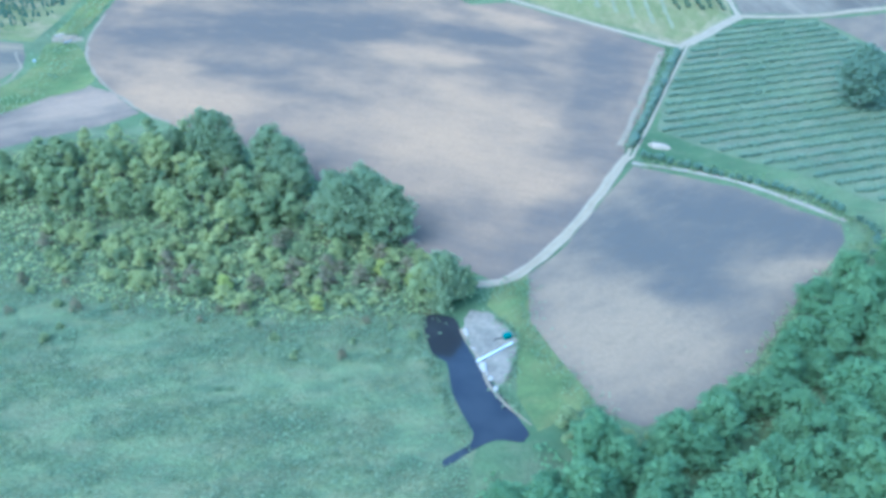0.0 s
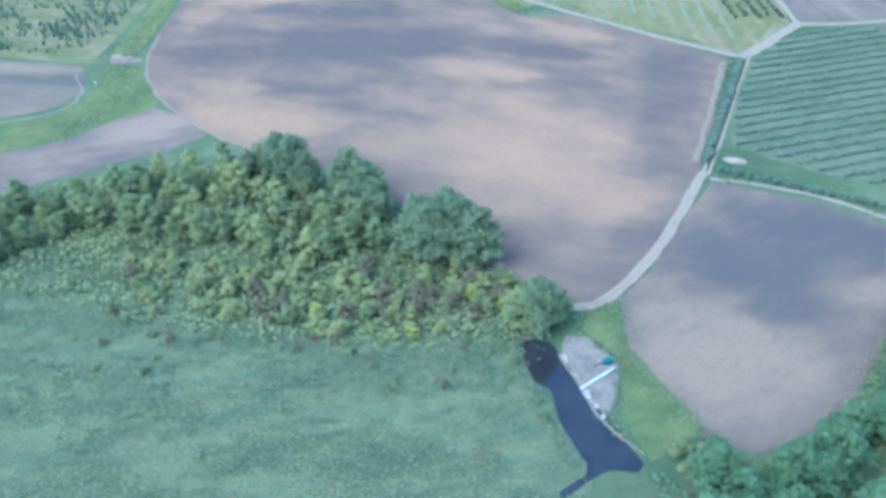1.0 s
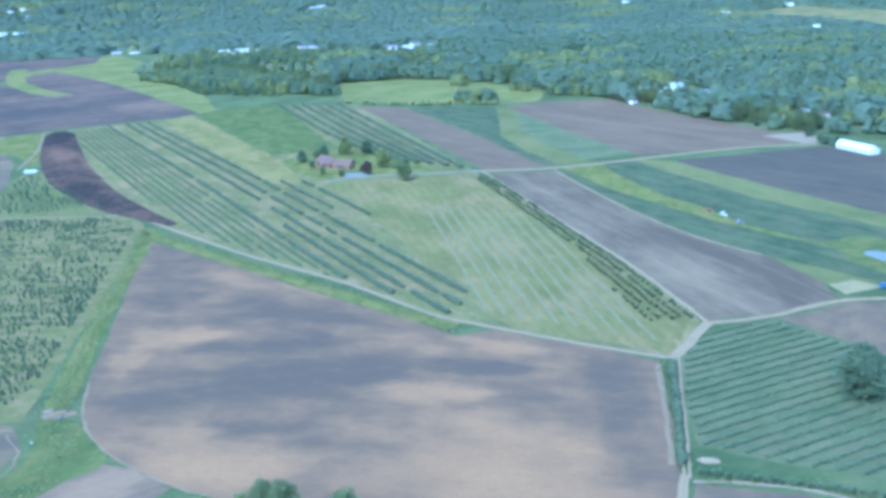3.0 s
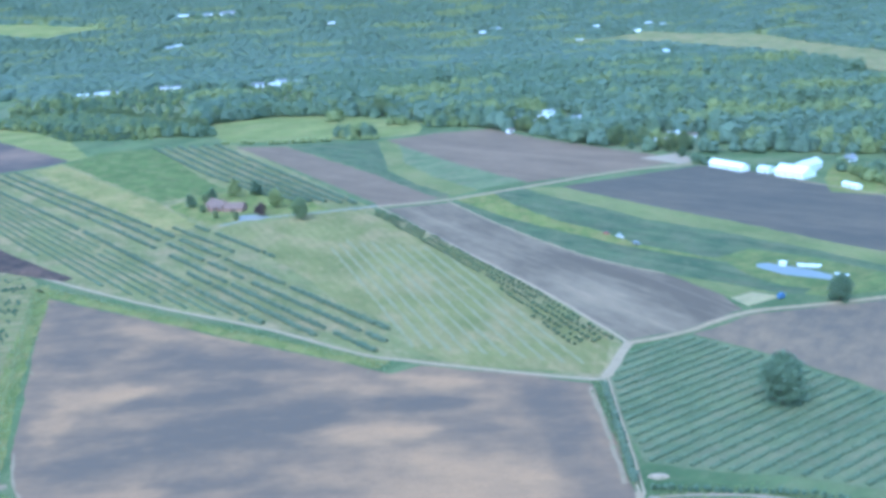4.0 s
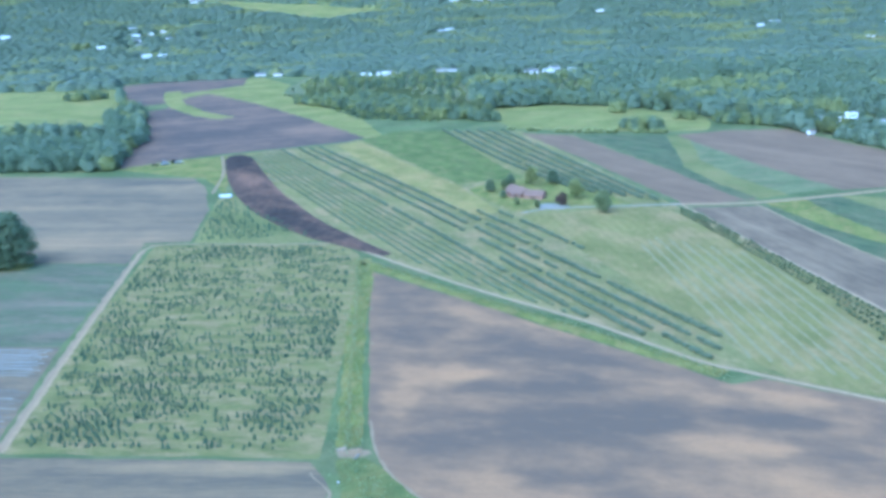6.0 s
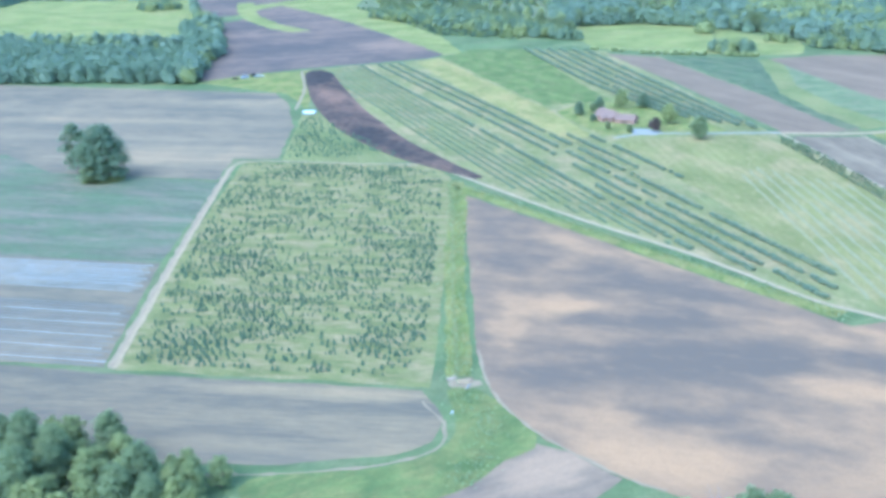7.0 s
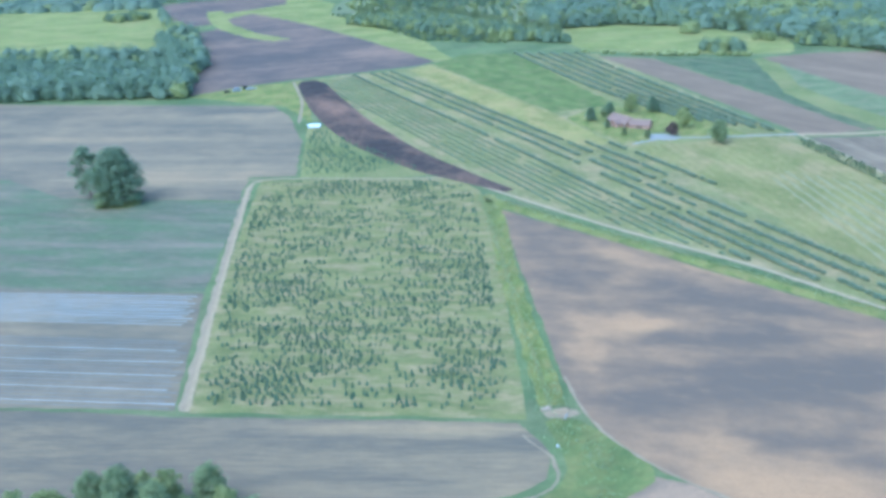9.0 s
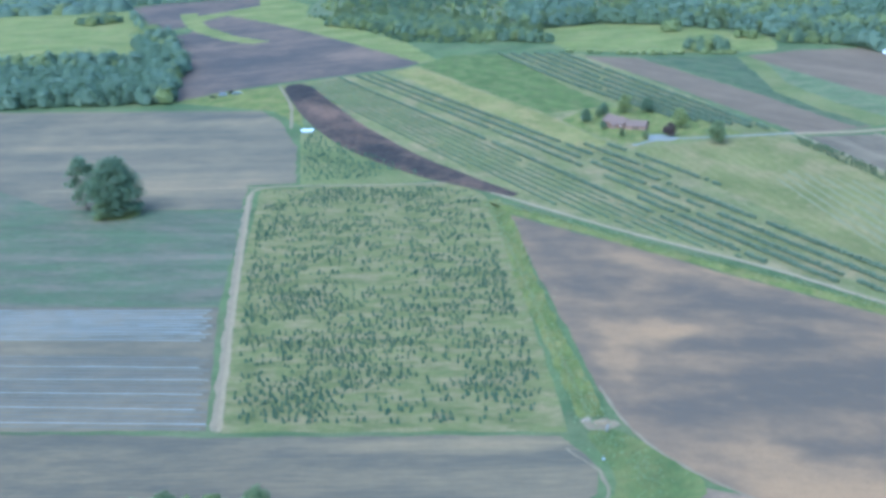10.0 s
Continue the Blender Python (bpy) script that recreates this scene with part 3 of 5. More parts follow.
# ---- the land ----
def land():
    """One sheet of ground out to the hills."""
    radii = np.concatenate([np.linspace(0, 1200, 9)[1:], np.linspace(1300, 4450, 60)])
    n = 144
    ang = np.linspace(0, 2 * np.pi, n, endpoint=False)
    V = [np.array([[HILL_AT[0], HILL_AT[1], 0.0]])]
    for r in radii:
        x, y = HILL_AT[0] + r * np.sin(ang), HILL_AT[1] + r * np.cos(ang)
        V.append(np.c_[x, y, height(x, y)])
    F = [(0, 1 + (k + 1) % n, 1 + k) for k in range(n)]
    for j in range(len(radii) - 1):
        for k in range(n):
            p, q = 1 + j * n + k, 1 + j * n + (k + 1) % n
            F += [(p, q, q + n), (p, q + n, p + n)]
    ob = new("ground", mesh("ground", np.concatenate(V), F, M_GROUND, True))
    tagged(ob, "green grassland reaching to distant wooded hills", "ground", kind="structure")


land()

P_MAIN = [(-144, 558), (-99, 502), (-52, 440), (-12, 390), (0, 374), (14, 377), (48, 350), (69, 331), (56, 288), (44, 251), (33, 225), (24, 208), (15, 195), (6, 187), (-2, 193), (-16, 201), (-30, 222), (-60, 250), (-86, 263), (-103, 276), (-123, 297), (-136, 322), (-142, 358), (-142, 405), (-143, 472)]
P_EAST = [(46, 244), (72, 233), (95, 214), (94, 206), (72, 177), (61, 160), (49, 147), (34, 140), (24, 145), (18, 157), (12, 176), (14, 190), (24, 204), (37, 228)]
P_VINE = [(77, 331), (97, 353), (129, 360), (145, 325), (158, 280), (160, 225), (120, 214), (95, 238), (75, 250), (56, 266), (62, 292)]
P_GRASSBLOCK = [(-297, 985), (-180, 1030), (-80, 1090), (12, 1060), (66, 690), (93, 505), (100, 420), (100, 364), (76, 334), (48, 352), (12, 384), (-8, 403), (-39, 452), (-88, 514), (-126, 568), (-161, 624), (-235, 760)]

field("ploughed_field", P_MAIN, 0.05, M_SOIL_MAIN, "large bare ploughed field with pale and damp soil patches")
field("ploughed_field", P_EAST, 0.05, M_SOIL_EAST, "bare brown tilled field between track and woods")
field("vineyard_ground", P_VINE, 0.05, M_VINE, "grassy ground under rows of low vines", "ground")
field("meadow", P_GRASSBLOCK, 0.04, M_ROWS, "mown grassland carrying bush rows", "meadow")
field("meadow", [(-40, 676), (44, 682), (60, 676), (72, 600), (84, 500), (92, 400), (96, 366), (76, 338), (50, 354), (24, 376), (16, 400), (18, 428), (0, 480), (-14, 560), (-22, 590), (-36, 640)], 0.08, M_ORCHARD, "pale green mown orchard meadow", "meadow", 2.0)
field("meadow", [(-184, 1022), (-160, 1044), (-117, 907), (-78, 792), (-54, 694), (-68, 672), (-100, 754), (-146, 890)], 0.10, M_DRYSTRIP, "strip of yellowing dry grass between bush rows", "meadow", 3.0)
field("crop_field", [(-158, 1046), (-122, 1100), (-66, 1088), (-36, 872), (-20, 806), (-58, 799), (-76, 794), (-113, 907)], 0.07, M_OLIVE, "plot of low dense olive-green crop", "field", 2.0)
field("garden_lawn", [(-70, 770), (-46, 798), (-4, 802), (22, 770), (34, 720), (40, 688), (-20, 688), (-45, 690), (-60, 730)], 0.12, M_VERGE, "lawn round the farmhouse", "lawn", 2.0)
field("ploughed_field", [(10, 1046), (58, 1016), (92, 850), (127, 686), (76, 682), (46, 860)], 0.05, M_SOIL_RED, "narrow reddish tilled strip field", wob=2)
field("crop_field", [(60, 1016), (74, 1014), (150, 991), (134, 900), (126, 872), (115, 801), (120, 751), (131, 693), (119, 689), (110, 739), (97, 841), (80, 930)], 0.075, M_CROP, "green crop strip beside tilled soil", wob=1.5)
field("meadow", [(147, 985), (158, 986), (161, 950), (138, 849), (141, 770), (155, 698), (131, 688), (119, 751), (115, 818), (130, 891)], 0.095, M_PALE, "bright grass strip", "meadow", 1.5)
field("crop_field", [(160, 960), (165, 914), (174, 830), (187, 758), (196, 714), (155, 698), (141, 770), (138, 849)], 0.085, M_VINE, "green grass field beside a bare field", wob=1.5)
field("ploughed_field", [(157, 988), (215, 1002), (273, 992), (295, 880), (322, 800), (349, 712), (299, 710), (197, 704), (174, 830), (165, 914)], 0.065, M_SOIL_RED, "reddish bare field beside the village trees", wob=2)
field("ploughed_field", [(342, 692), (360, 650), (366, 612), (374, 580), (388, 530), (410, 330), (300, 380), (286, 430), (277, 455), (258, 524), (243, 567), (228, 616), (212, 676)], 0.05, M_SOIL_NE, "dark tilled field below white sheds", wob=2)
field("meadow", [(186, 690), (212, 676), (228, 616), (243, 567), (258, 524), (277, 455), (286, 430), (310, 370), (290, 362), (269, 410), (259, 447), (240, 499), (215, 555), (207, 592), (192, 651)], 0.07, M_PALE, "pale grass strip below a tilled field", "verge", 1.5)
field("crop_field", [(160, 684), (186, 688), (192, 651), (207, 592), (215, 555), (240, 499), (259, 447), (269, 410), (280, 372), (266, 380), (260, 401), (249, 433), (231, 464), (204, 456), (183, 499), (176, 548), (166, 578), (159, 644)], 0.06, M_CROP, "long green crop strip by the farm pond", wob=1.2)
field("meadow", [(130, 676), (160, 684), (159, 644), (166, 578), (176, 548), (183, 499), (204, 456), (205, 447), (188, 475), (171, 510), (156, 555), (140, 604), (130, 650)], 0.08, M_VERGE, "mown grass headland between crop strips", "meadow", 1.2)
field("crop_field", [(122, 672), (131, 660), (140, 604), (156, 555), (171, 510), (188, 475), (205, 447), (201, 422), (205, 399), (214, 390), (206, 384), (194, 392), (180, 411), (168, 444), (152, 475), (140, 521), (130, 585), (124, 640)], 0.09, M_CROP, "dark green crop strip along a track", wob=0.8)
field("ploughed_field", [(76, 674), (122, 668), (129, 585), (139, 521), (151, 475), (167, 440), (172, 400), (168, 378), (128, 366), (104, 366), (99, 440), (89, 530)], 0.06, M_SOIL_DIAG, "violet-brown tilled field with bed lines", wob=1.0)
field("meadow", [(167, 442), (184, 416), (197, 391), (187, 398), (173, 395), (171, 410)], 0.10, M_PALE, "pale grass corner beside a straw plot", "meadow", 0.8)
field("stubble_plot", [(173, 395), (187, 398), (195, 386), (173, 381)], 0.12, M_HAY, "small plot of cut straw", "field", 0.6)
field("ploughed_field", [(131, 360), (168, 371), (214, 364), (300, 352), (300, 230), (165, 262), (150, 318)], 0.05, M_SOIL_EAST, "brown tilled field beyond the vineyard", wob=1.5)
field("christmas_tree_plot", [(-282, 641), (-162, 624), (-150, 592), (-152, 470), (-158, 332), (-271, 351), (-279, 487)], 0.06, M_FIRFIELD, "grassy plot planted with young firs", "field")
field("nursery_plot", [(-264, 780), (-250, 790), (-205, 700), (-166, 634), (-200, 630), (-258, 643)], 0.06, M_PALE, "wedge of grass with young trees", "field")
field("ploughed_field", [(-700, 985), (-533, 940), (-300, 874), (-282, 829), (-265, 742), (-261, 647), (-290, 650), (-290, 600), (-400, 625), (-448, 675), (-700, 720)], 0.05, M_SOIL_WEST, "grey-brown tilled field beside a lone tree", wob=1.5)
field("crop_field", [(-700, 720), (-448, 675), (-400, 626), (-287, 596), (-285, 460), (-385, 480), (-700, 545)], 0.06, M_YOUNG, "field of young green crop in thin lines", wob=1.5)
field("ploughed_field", [(-700, 545), (-385, 480), (-285, 459), (-276, 353), (-346, 364), (-700, 425)], 0.05, M_SOIL_WEST, "tilled field covered by film-mulched beds", wob=1.0)
field("ploughed_field", [(-600, 405), (-326, 359), (-271, 348), (-161, 330), (-154, 312), (-157, 297), (-168, 290), (-201, 286), (-300, 290), (-600, 330)], 0.05, M_SOIL_SOUTH, "grey tilled field beside woods", wob=1.2)
field("ploughed_field", [(-158, 268), (-147, 278), (-128, 296), (-117, 290), (-103, 275), (-112, 266), (-127, 257), (-154, 239), (-190, 220), (-215, 240)], 0.05, M_SOIL_CORNER, "small tan tilled corner field", wob=0.8)
field("meadow", [(-153, 330), (-142, 330), (-125, 298), (-135, 285), (-150, 270), (-170, 262), (-200, 258), (-210, 278), (-170, 284), (-152, 296), (-150, 312)], 0.07, M_LUSH, "lush green grassed waterway", "meadow", 1.0, True)
field("ploughed_field", [(-484, 1380), (-440, 1420), (-436, 1560), (-412, 1606), (-360, 1520), (-301, 1408), (-225, 1235), (-156, 1070), (-170, 1044), (-237, 1018), (-296, 998), (-345, 968), (-380, 940), (-394, 975), (-440, 1170)], 0.05, M_SOIL_FAR, "dark bare field below the far village", wob=3)
field("ploughed_field", [(-560, 1690), (-600, 1800), (-500, 1900), (-385, 1880), (-372, 1725), (-465, 1613), (-449, 1490), (-508, 1454)], 0.06, M_SOIL_FAR, "far brown tilled field", wob=3)
field("meadow", [(-460, 1440), (-450, 1520), (-505, 1880), (-350, 1850), (-290, 1700), (-290, 1560), (-160, 1210), (-136, 1075), (-158, 1060), (-225, 1225), (-301, 1400), (-360, 1510), (-412, 1600), (-436, 1550)], 0.04, M_YELLOW, "yellow-green meadow round a dark field", "meadow", 3)
field("meadow", [(-14, 1200), (8, 1262), (88, 1272), (151, 1228), (181, 1182), (224, 1098), (212, 1040), (195, 1008), (146, 1016), (79, 1038), (7, 1078)], 0.05, M_YELLOW, "bright yellow-green hay meadow", "meadow", 3)
field("meadow", [(-384, 935), (-340, 972), (-279, 988), (-290, 960), (-268, 868), (-262, 800), (-290, 870), (-300, 876)], 0.06, M_VERGE, "grassy field corner with a farm lane", "meadow", 1)
field("meadow", [(-600, 1190), (-445, 1190), (-475, 1330), (-590, 1760), (-900, 1800), (-900, 1300)], 0.05, M_YELLOW, "green pasture behind a wood", "pasture", 4)
field("dirt_yard", [(318, 748), (355, 750), (352, 708), (330, 706)], 0.09, M_SAND, "bare earth yard", "yard", 2)
field("meadow", [(360, 560), (392, 606), (430, 640), (470, 570), (450, 500), (400, 515)], 0.06, M_VERGE, "lawn beside white sheds", "lawn", 2)
field("meadow", [(-290, 1560), (-270, 1870), (-110, 1810), (-20, 1810), (0, 1500), (-20, 1200), (-60, 1190), (-150, 1300), (-230, 1440)], 0.06, M_VINE, "open meadow before far houses", "meadow", 4)
field("marsh", [(-170, 60), (-170, 190), (-130, 215), (-90, 190), (-60, 180), (-20, 178), (-9, 172), (-8, 160), (-3, 150), (1, 140), (2, 133), (0, 120), (10, 60)], 0.05, M_MARSH, "wet reedy marsh meadow", "marsh", 1.0)
field("scrub_ground", [(-200, 215), (-160, 235), (-120, 256), (-86, 262), (-60, 249), (-30, 222), (-14, 200), (-3, 190), (-6, 172), (-20, 178), (-60, 180), (-90, 188), (-130, 208), (-170, 190)], 0.09, M_SCRUBFLOOR, "rank undergrowth below the wood", "ground", 1.5)

ribbon("grass_strip", [(-478, 1665), (-440, 1490), (-385, 1358), (-334, 1285)], 26, 0.10, M_YELLOW, "curved grass strip across a dark field", "verge", 5.0, 12.0)
# far clearings lie on the slopes
def slope_field(name, poly, mat, label):
    bm = bmesh.new()
    f = bm.faces.new([bm.verts.new((v.x, v.y, 0)) for v in wobbled(poly, 60, 10, False)])
    bmesh.ops.triangulate(bm, faces=[f])
    bmesh.ops.subdivide_edges(bm, edges=bm.edges[:], cuts=3, use_grid_fill=True)
    for v in bm.verts:
        v.co.z = float(height(v.co.x, v.co.y)) + 1.5
    bm.normal_update()
    bmesh.ops.reverse_faces(bm, faces=[q for q in bm.faces if q.normal.z < 0])
    return tagged(part(name, bm, mat, None), label, "meadow", kind="structure")


P_HILL = [(-820, 3440), (-590, 3290), (-335, 3190), (-80, 3020), (-300, 2890), (-540, 3080)]
P_STRIP = [(870, 2110), (1117, 2140), (1250, 1880), (1140, 1310), (960, 1090), (900, 1060), (985, 1500), (985, 1900)]
slope_field("hill_meadow", P_HILL, M_YELLOW, "pale meadow on a distant wooded slope")
slope_field("hill_meadow", P_STRIP, M_ROWS, "long pale meadow among distant woods")

# ---- tracks ----
for off, wd in ((-0.85, 1.0), (0.85, 1.0)):
    ribbon("wheel_track", [(76 + off, 333), (63 + off, 297), (53 + off, 269), (45 + off, 248)], wd, 0.12, M_TRACK_PALE, "pale wheel rut of a grassy farm lane", "track", 0.25)
ribbon("farm_track", [(45, 250), (33, 224), (24, 207), (15, 194), (8, 187), (2, 186)], 2.9, 0.11, M_TRACK, "earthy farm track curving along a field", "track", 0.7)
for off in (-0.8, 0.8):
    ribbon("wheel_track", [(45 + off, 249), (33 + off, 224 - off * 0.5), (24 + off, 207 - off * 0.6), (15 + off, 194 - off * 0.7), (8 + off * 0.6, 187 - off), (2, 186 - off)], 0.8, 0.18, M_TRACK_PALE, "pale sandy wheel rut of a farm track", "track", 0.6, 2.5)
ribbon("farm_track", [(102, 363), (92, 352), (85, 343), (76, 334)], 4.2, 0.14, M_TRACK_PALE, "pale gravel farm track at a junction", "track", 0.5)
ribbon("farm_track", [(80, 336), (74, 333), (67, 337), (49, 351), (12, 383), (-7, 402), (-39, 452), (-88, 514), (-128, 572), (-162, 625)], 2.7, 0.13, M_TRACK_PALE, "narrow dirt track along a ploughed field", "track", 0.5)
ribbon("farm_track", [(-162, 625), (-200, 629), (-255, 640), (-278, 642), (-287, 628), (-284, 570), (-280, 487), (-275, 400), (-272, 351)], 2.2, 0.13, M_TRACK, "pale dirt track beside a fir plot", "track", 0.7)
ribbon("dusty_headland", [(-287, 630), (-285, 570), (-281, 487), (-276, 400), (-273, 352)], 3.8, 0.11, M_DUST, "pale dusty margin beside a fir plot", "field margin", 1.4)
ribbon("farm_track", [(-278, 642), (-330, 652), (-420, 668)], 1.6, 0.12, M_TRACK, "faint dirt path across fields", "track", 0.7)
ribbon("farm_road", [(66, 686), (122, 678), (194, 690), (279, 705), (339, 700)], 6.0, 0.12, M_TRACK, "pale unpaved farm road", "road", 0.8)
ribbon("farm_track", [(72, 686), (89, 527), (98, 450), (101, 390), (102, 363)], 2.2, 0.13, M_TRACK_PALE, "pale straight track beside orchard trees", "track", 0.6)
ribbon("farm_road", [(102, 363), (129, 364), (168, 374), (212, 367), (300, 355), (420, 330)], 3.6, 0.15, M_TRACK, "pale dirt road past a farm pond", "road", 0.6)
ribbon("farm_track", [(122, 672), (129, 590), (139, 521), (151, 476), (166, 444)], 1.8, 0.13, M_TRACK, "dirt track between crop strips", "track", 0.8)
ribbon("farm_track", [(362, 622), (370, 585), (381, 536), (396, 470), (408, 400)], 2.2, 0.13, M_TRACK, "pale lane along the top of a field", "track", 0.6)
ribbon("driveway", [(72, 685), (45, 687), (10, 690), (-18, 692), (-40, 682)], 3.2, 0.17, M_CONCRETE, "pale grey driveway to the farmhouse", "driveway", 0.3)
ribbon("dusty_headland", [(67, 328), (57, 296), (44, 256)], 1.8, 0.10, M_DUST, "pale dusty field margin", "field margin", 1.0)
ribbon("dusty_headland", [(-141, 360), (-138, 330), (-126, 303), (-106, 279), (-92, 268)], 1.0, 0.10, M_DUST, "pale dusty field margin", "field margin", 1.4)
ribbon("farm_track", [(-161, 322), (-153, 304), (-161, 289), (-201, 281), (-300, 284)], 0.9, 0.10, M_DUST, "sandy worn edge of a field", "track", 1.6)
ribbon("farm_track", [(-293, 985), (-285, 940), (-276, 880), (-272, 800)], 2.4, 0.10, M_DUST, "sandy lane beside an earth bank", "track", 1.0)
ribbon("grass_verge", [(-148, 585), (-146, 540), (-149, 470), (-149, 400), (-148, 340)], 9.0, 0.09, M_VERGE, "grass verge between fir plot and field", "verge", 1.5)
ribbon("ditch_grass", [(-151, 590), (-150, 500), (-150, 420), (-149, 340)], 1.6, 0.12, M_PALE, "dry grass line in a ditch", "verge", 1.4)
ribbon("grass_verge", [(-150, 578), (-96, 506), (-48, 444), (-12, 398), (0, 384)], 9.0, 0.09, M_VERGE, "grass verge below a track", "verge", 1.5)
ribbon("ditch_grass", [(-130, 560), (-94, 508), (-46, 448), (-14, 404)], 2.0, 0.13, M_LUSH, "dark lush grass line in a ditch", "verge", 0.8)
ribbon("field_margin", [(46, 246), (73, 236), (97, 216)], 1.8, 0.11, M_SAND, "sandy strip below a hedge", "field margin", 0.7)

# ---- farm pond, gravel bank and jetty ----
field("pond", [(-9.5, 173), (-3, 173), (-1, 166), (0.5, 162), (3, 156), (6, 150), (9.5, 143), (12.2, 137), (11, 135), (6, 135.4), (2, 133), (-4, 128), (-4.4, 129.6), (1, 134.5), (1.4, 137), (-1, 143), (-3, 149), (-4.4, 158), (-7.4, 160.5)], 0.10, M_WATER, "dark still farm pond", "pond", 0.25, True, 1.5)
field("pond_bank", [(0, 176), (4, 175), (7.5, 171), (10.4, 166), (9.6, 158), (8.8, 153), (6.6, 150), (3.0, 155), (0.8, 162), (-1, 168)], 0.16, M_GRAVEL, "grey gravel bank beside a pond", "bank", 1.3, False, 1.0)
ribbon("pond_shore", [(-1.2, 169), (-0.1, 164), (2.9, 158), (4.2, 151), (7.4, 146), (12.6, 139.5)], 0.6, 0.19, M_DUST, "sandy pond shore", "shore", 0.9, 1.2)
field("pond", [(213, 432), (216, 437), (222, 436), (234, 415), (237, 402), (231, 397), (217, 415)], 0.14, M_MUDSKYWATER, "pale irrigation pond beside crops", "pond", 0.4)
field("meadow", [(205, 447), (204, 456), (231, 464), (249, 433), (260, 401), (266, 380), (240, 372), (214, 376), (206, 384), (214, 390), (205, 399), (201, 422)], 0.10, M_LUSH, "mown grass round an irrigation pond", "meadow", 1.0)
field("field_edge", [(6, 186), (14, 190), (14, 172), (20, 158), (26, 146), (14, 138), (10, 148), (11, 168), (4, 178)], 0.08, M_LUSH, "rough dry grass beside a pond", "verge", 0.8)


def jetty():
    ob = thing("jetty", pose(5.9, 161.0, 0.0, 0, 0, 40), "narrow white jetty across a gravel bank", "jetty")
    for k in range(12):
        bm = box(bmesh.new(), -4.9 + k * 0.82, -4.15 + k * 0.82, -0.13, 0.13, 0.55, 0.62)
        part("plank", bm, M_WHITE, ob)
    for s in (-0.1, 0.1):
        part("beam", box(bmesh.new(), -4.9, 4.9, s - 0.05, s + 0.05, 0.4, 0.55), M_WHITE, ob)
    for x in (-4.6, -1.5, 1.5, 4.6):
        for s in (-0.1, 0.1):
            part("post", tube(bmesh.new(), [(x, s, -0.3), (x, s, 0.9)], [0.07, 0.06], 6), M_WHITE, ob)


jetty()
ob = thing("pump_box", pose(8.6, 166.2, 0.1, 0, 0, 25), "green pump housing on the gravel bank", "pump")
part("housing", box(bmesh.new(), -0.9, 0.9, -0.6, 0.6, 0, 1.0, 0.12), M_GREENPAINT, ob)
part("lid", box(bmesh.new(), -1.0, 1.0, -0.7, 0.7, 1.0, 1.1, 0.03), M_GREENPAINT, ob)
part("pipe", tube(bmesh.new(), [(-0.9, 0, 0.4), (-2.0, 0.3, 0.3), (-3.0, 0.4, 0.05)], [0.12, 0.12, 0.12], 8), M_RUBBER, ob)

def stone_mesh(seed):
    r = random.Random(seed)
    bm = bmesh.new()
    bmesh.ops.create_icosphere(bm, subdivisions=1, radius=0.5)
    for v in bm.verts:
        v.co = Vector((v.co.x * 1.3, v.co.y, v.co.z * 0.7)) * r.uniform(0.75, 1.15)
    me = bpy.data.meshes.new("stone")
    bm.to_mesh(me)
    bm.free()
    me.materials.append(M_LIGHTSTONE)
    return me


STONES = [stone_mesh(700 + i) for i in range(3)]
RS = random.Random(17)
for v in spline([(-1.0, 168.5), (0.2, 163.5), (3.0, 157), (4.4, 152.5), (6.6, 149)], 1.3):
    if RS.random() < 0.75:
        ob = new("stone", RS.choice(STONES))
        ob.matrix_basis = pose(v.x + RS.uniform(-0.2, 0.7), v.y + RS.uniform(-0.4, 0.4), 0.3, 0, 0, RS.uniform(0, 360))
        ob.scale = (RS.uniform(0.6, 1.5),) * 3
        tagged(ob, "pale rounded stone at the edge of a pond", "stone", "stones at the pond")

# ---- earth bank by the lane ----
def earth_bank():
    """A long low heap of dark earth, tapering towards the track."""
    ridge = spline([(-278, 985), (-255, 875), (-235, 796), (-210, 723), (-184, 667), (-160, 628), (-133, 590)], 4)
    wid = np.interp(np.linspace(0, 1, len(ridge)), [0, 0.06, 0.3, 0.6, 0.85, 1], [7, 13, 17, 18, 12, 3])
    V, F, n = [], [], 15
    for i, v in enumerate(ridge):
        d = (ridge[min(i + 1, len(ridge) - 1)] - ridge[max(i - 1, 0)]).normalized()
        s = Vector((-d.y, d.x, 0))
        for k in range(n):
            o = k / (n - 1) * 2 - 1
            q = v + s * o * wid[i]
            z = 0.1 + max(0, 1 - o * o) ** 0.8 * min(wid[i], 14) * 0.12 * (1 + 0.7 * noise.noise(q * 0.12) + 0.5 * noise.noise(q * 0.4)) * (0 if k in (0, n - 1) else 1)
            V.append((q.x, q.y, z))
        if i:
            b = n * i
            F += [(b + k, b + k + 1, b - n + k + 1, b - n + k)[::-1] for k in range(n - 1)]
    F = [f[::-1] for f in F]
    ob = new("earth_bank", mesh("earth_bank", V, F, M_MOUND))
    tagged(ob, "long low heap of dark red-brown earth", "earth bank", kind="structure")


earth_bank()

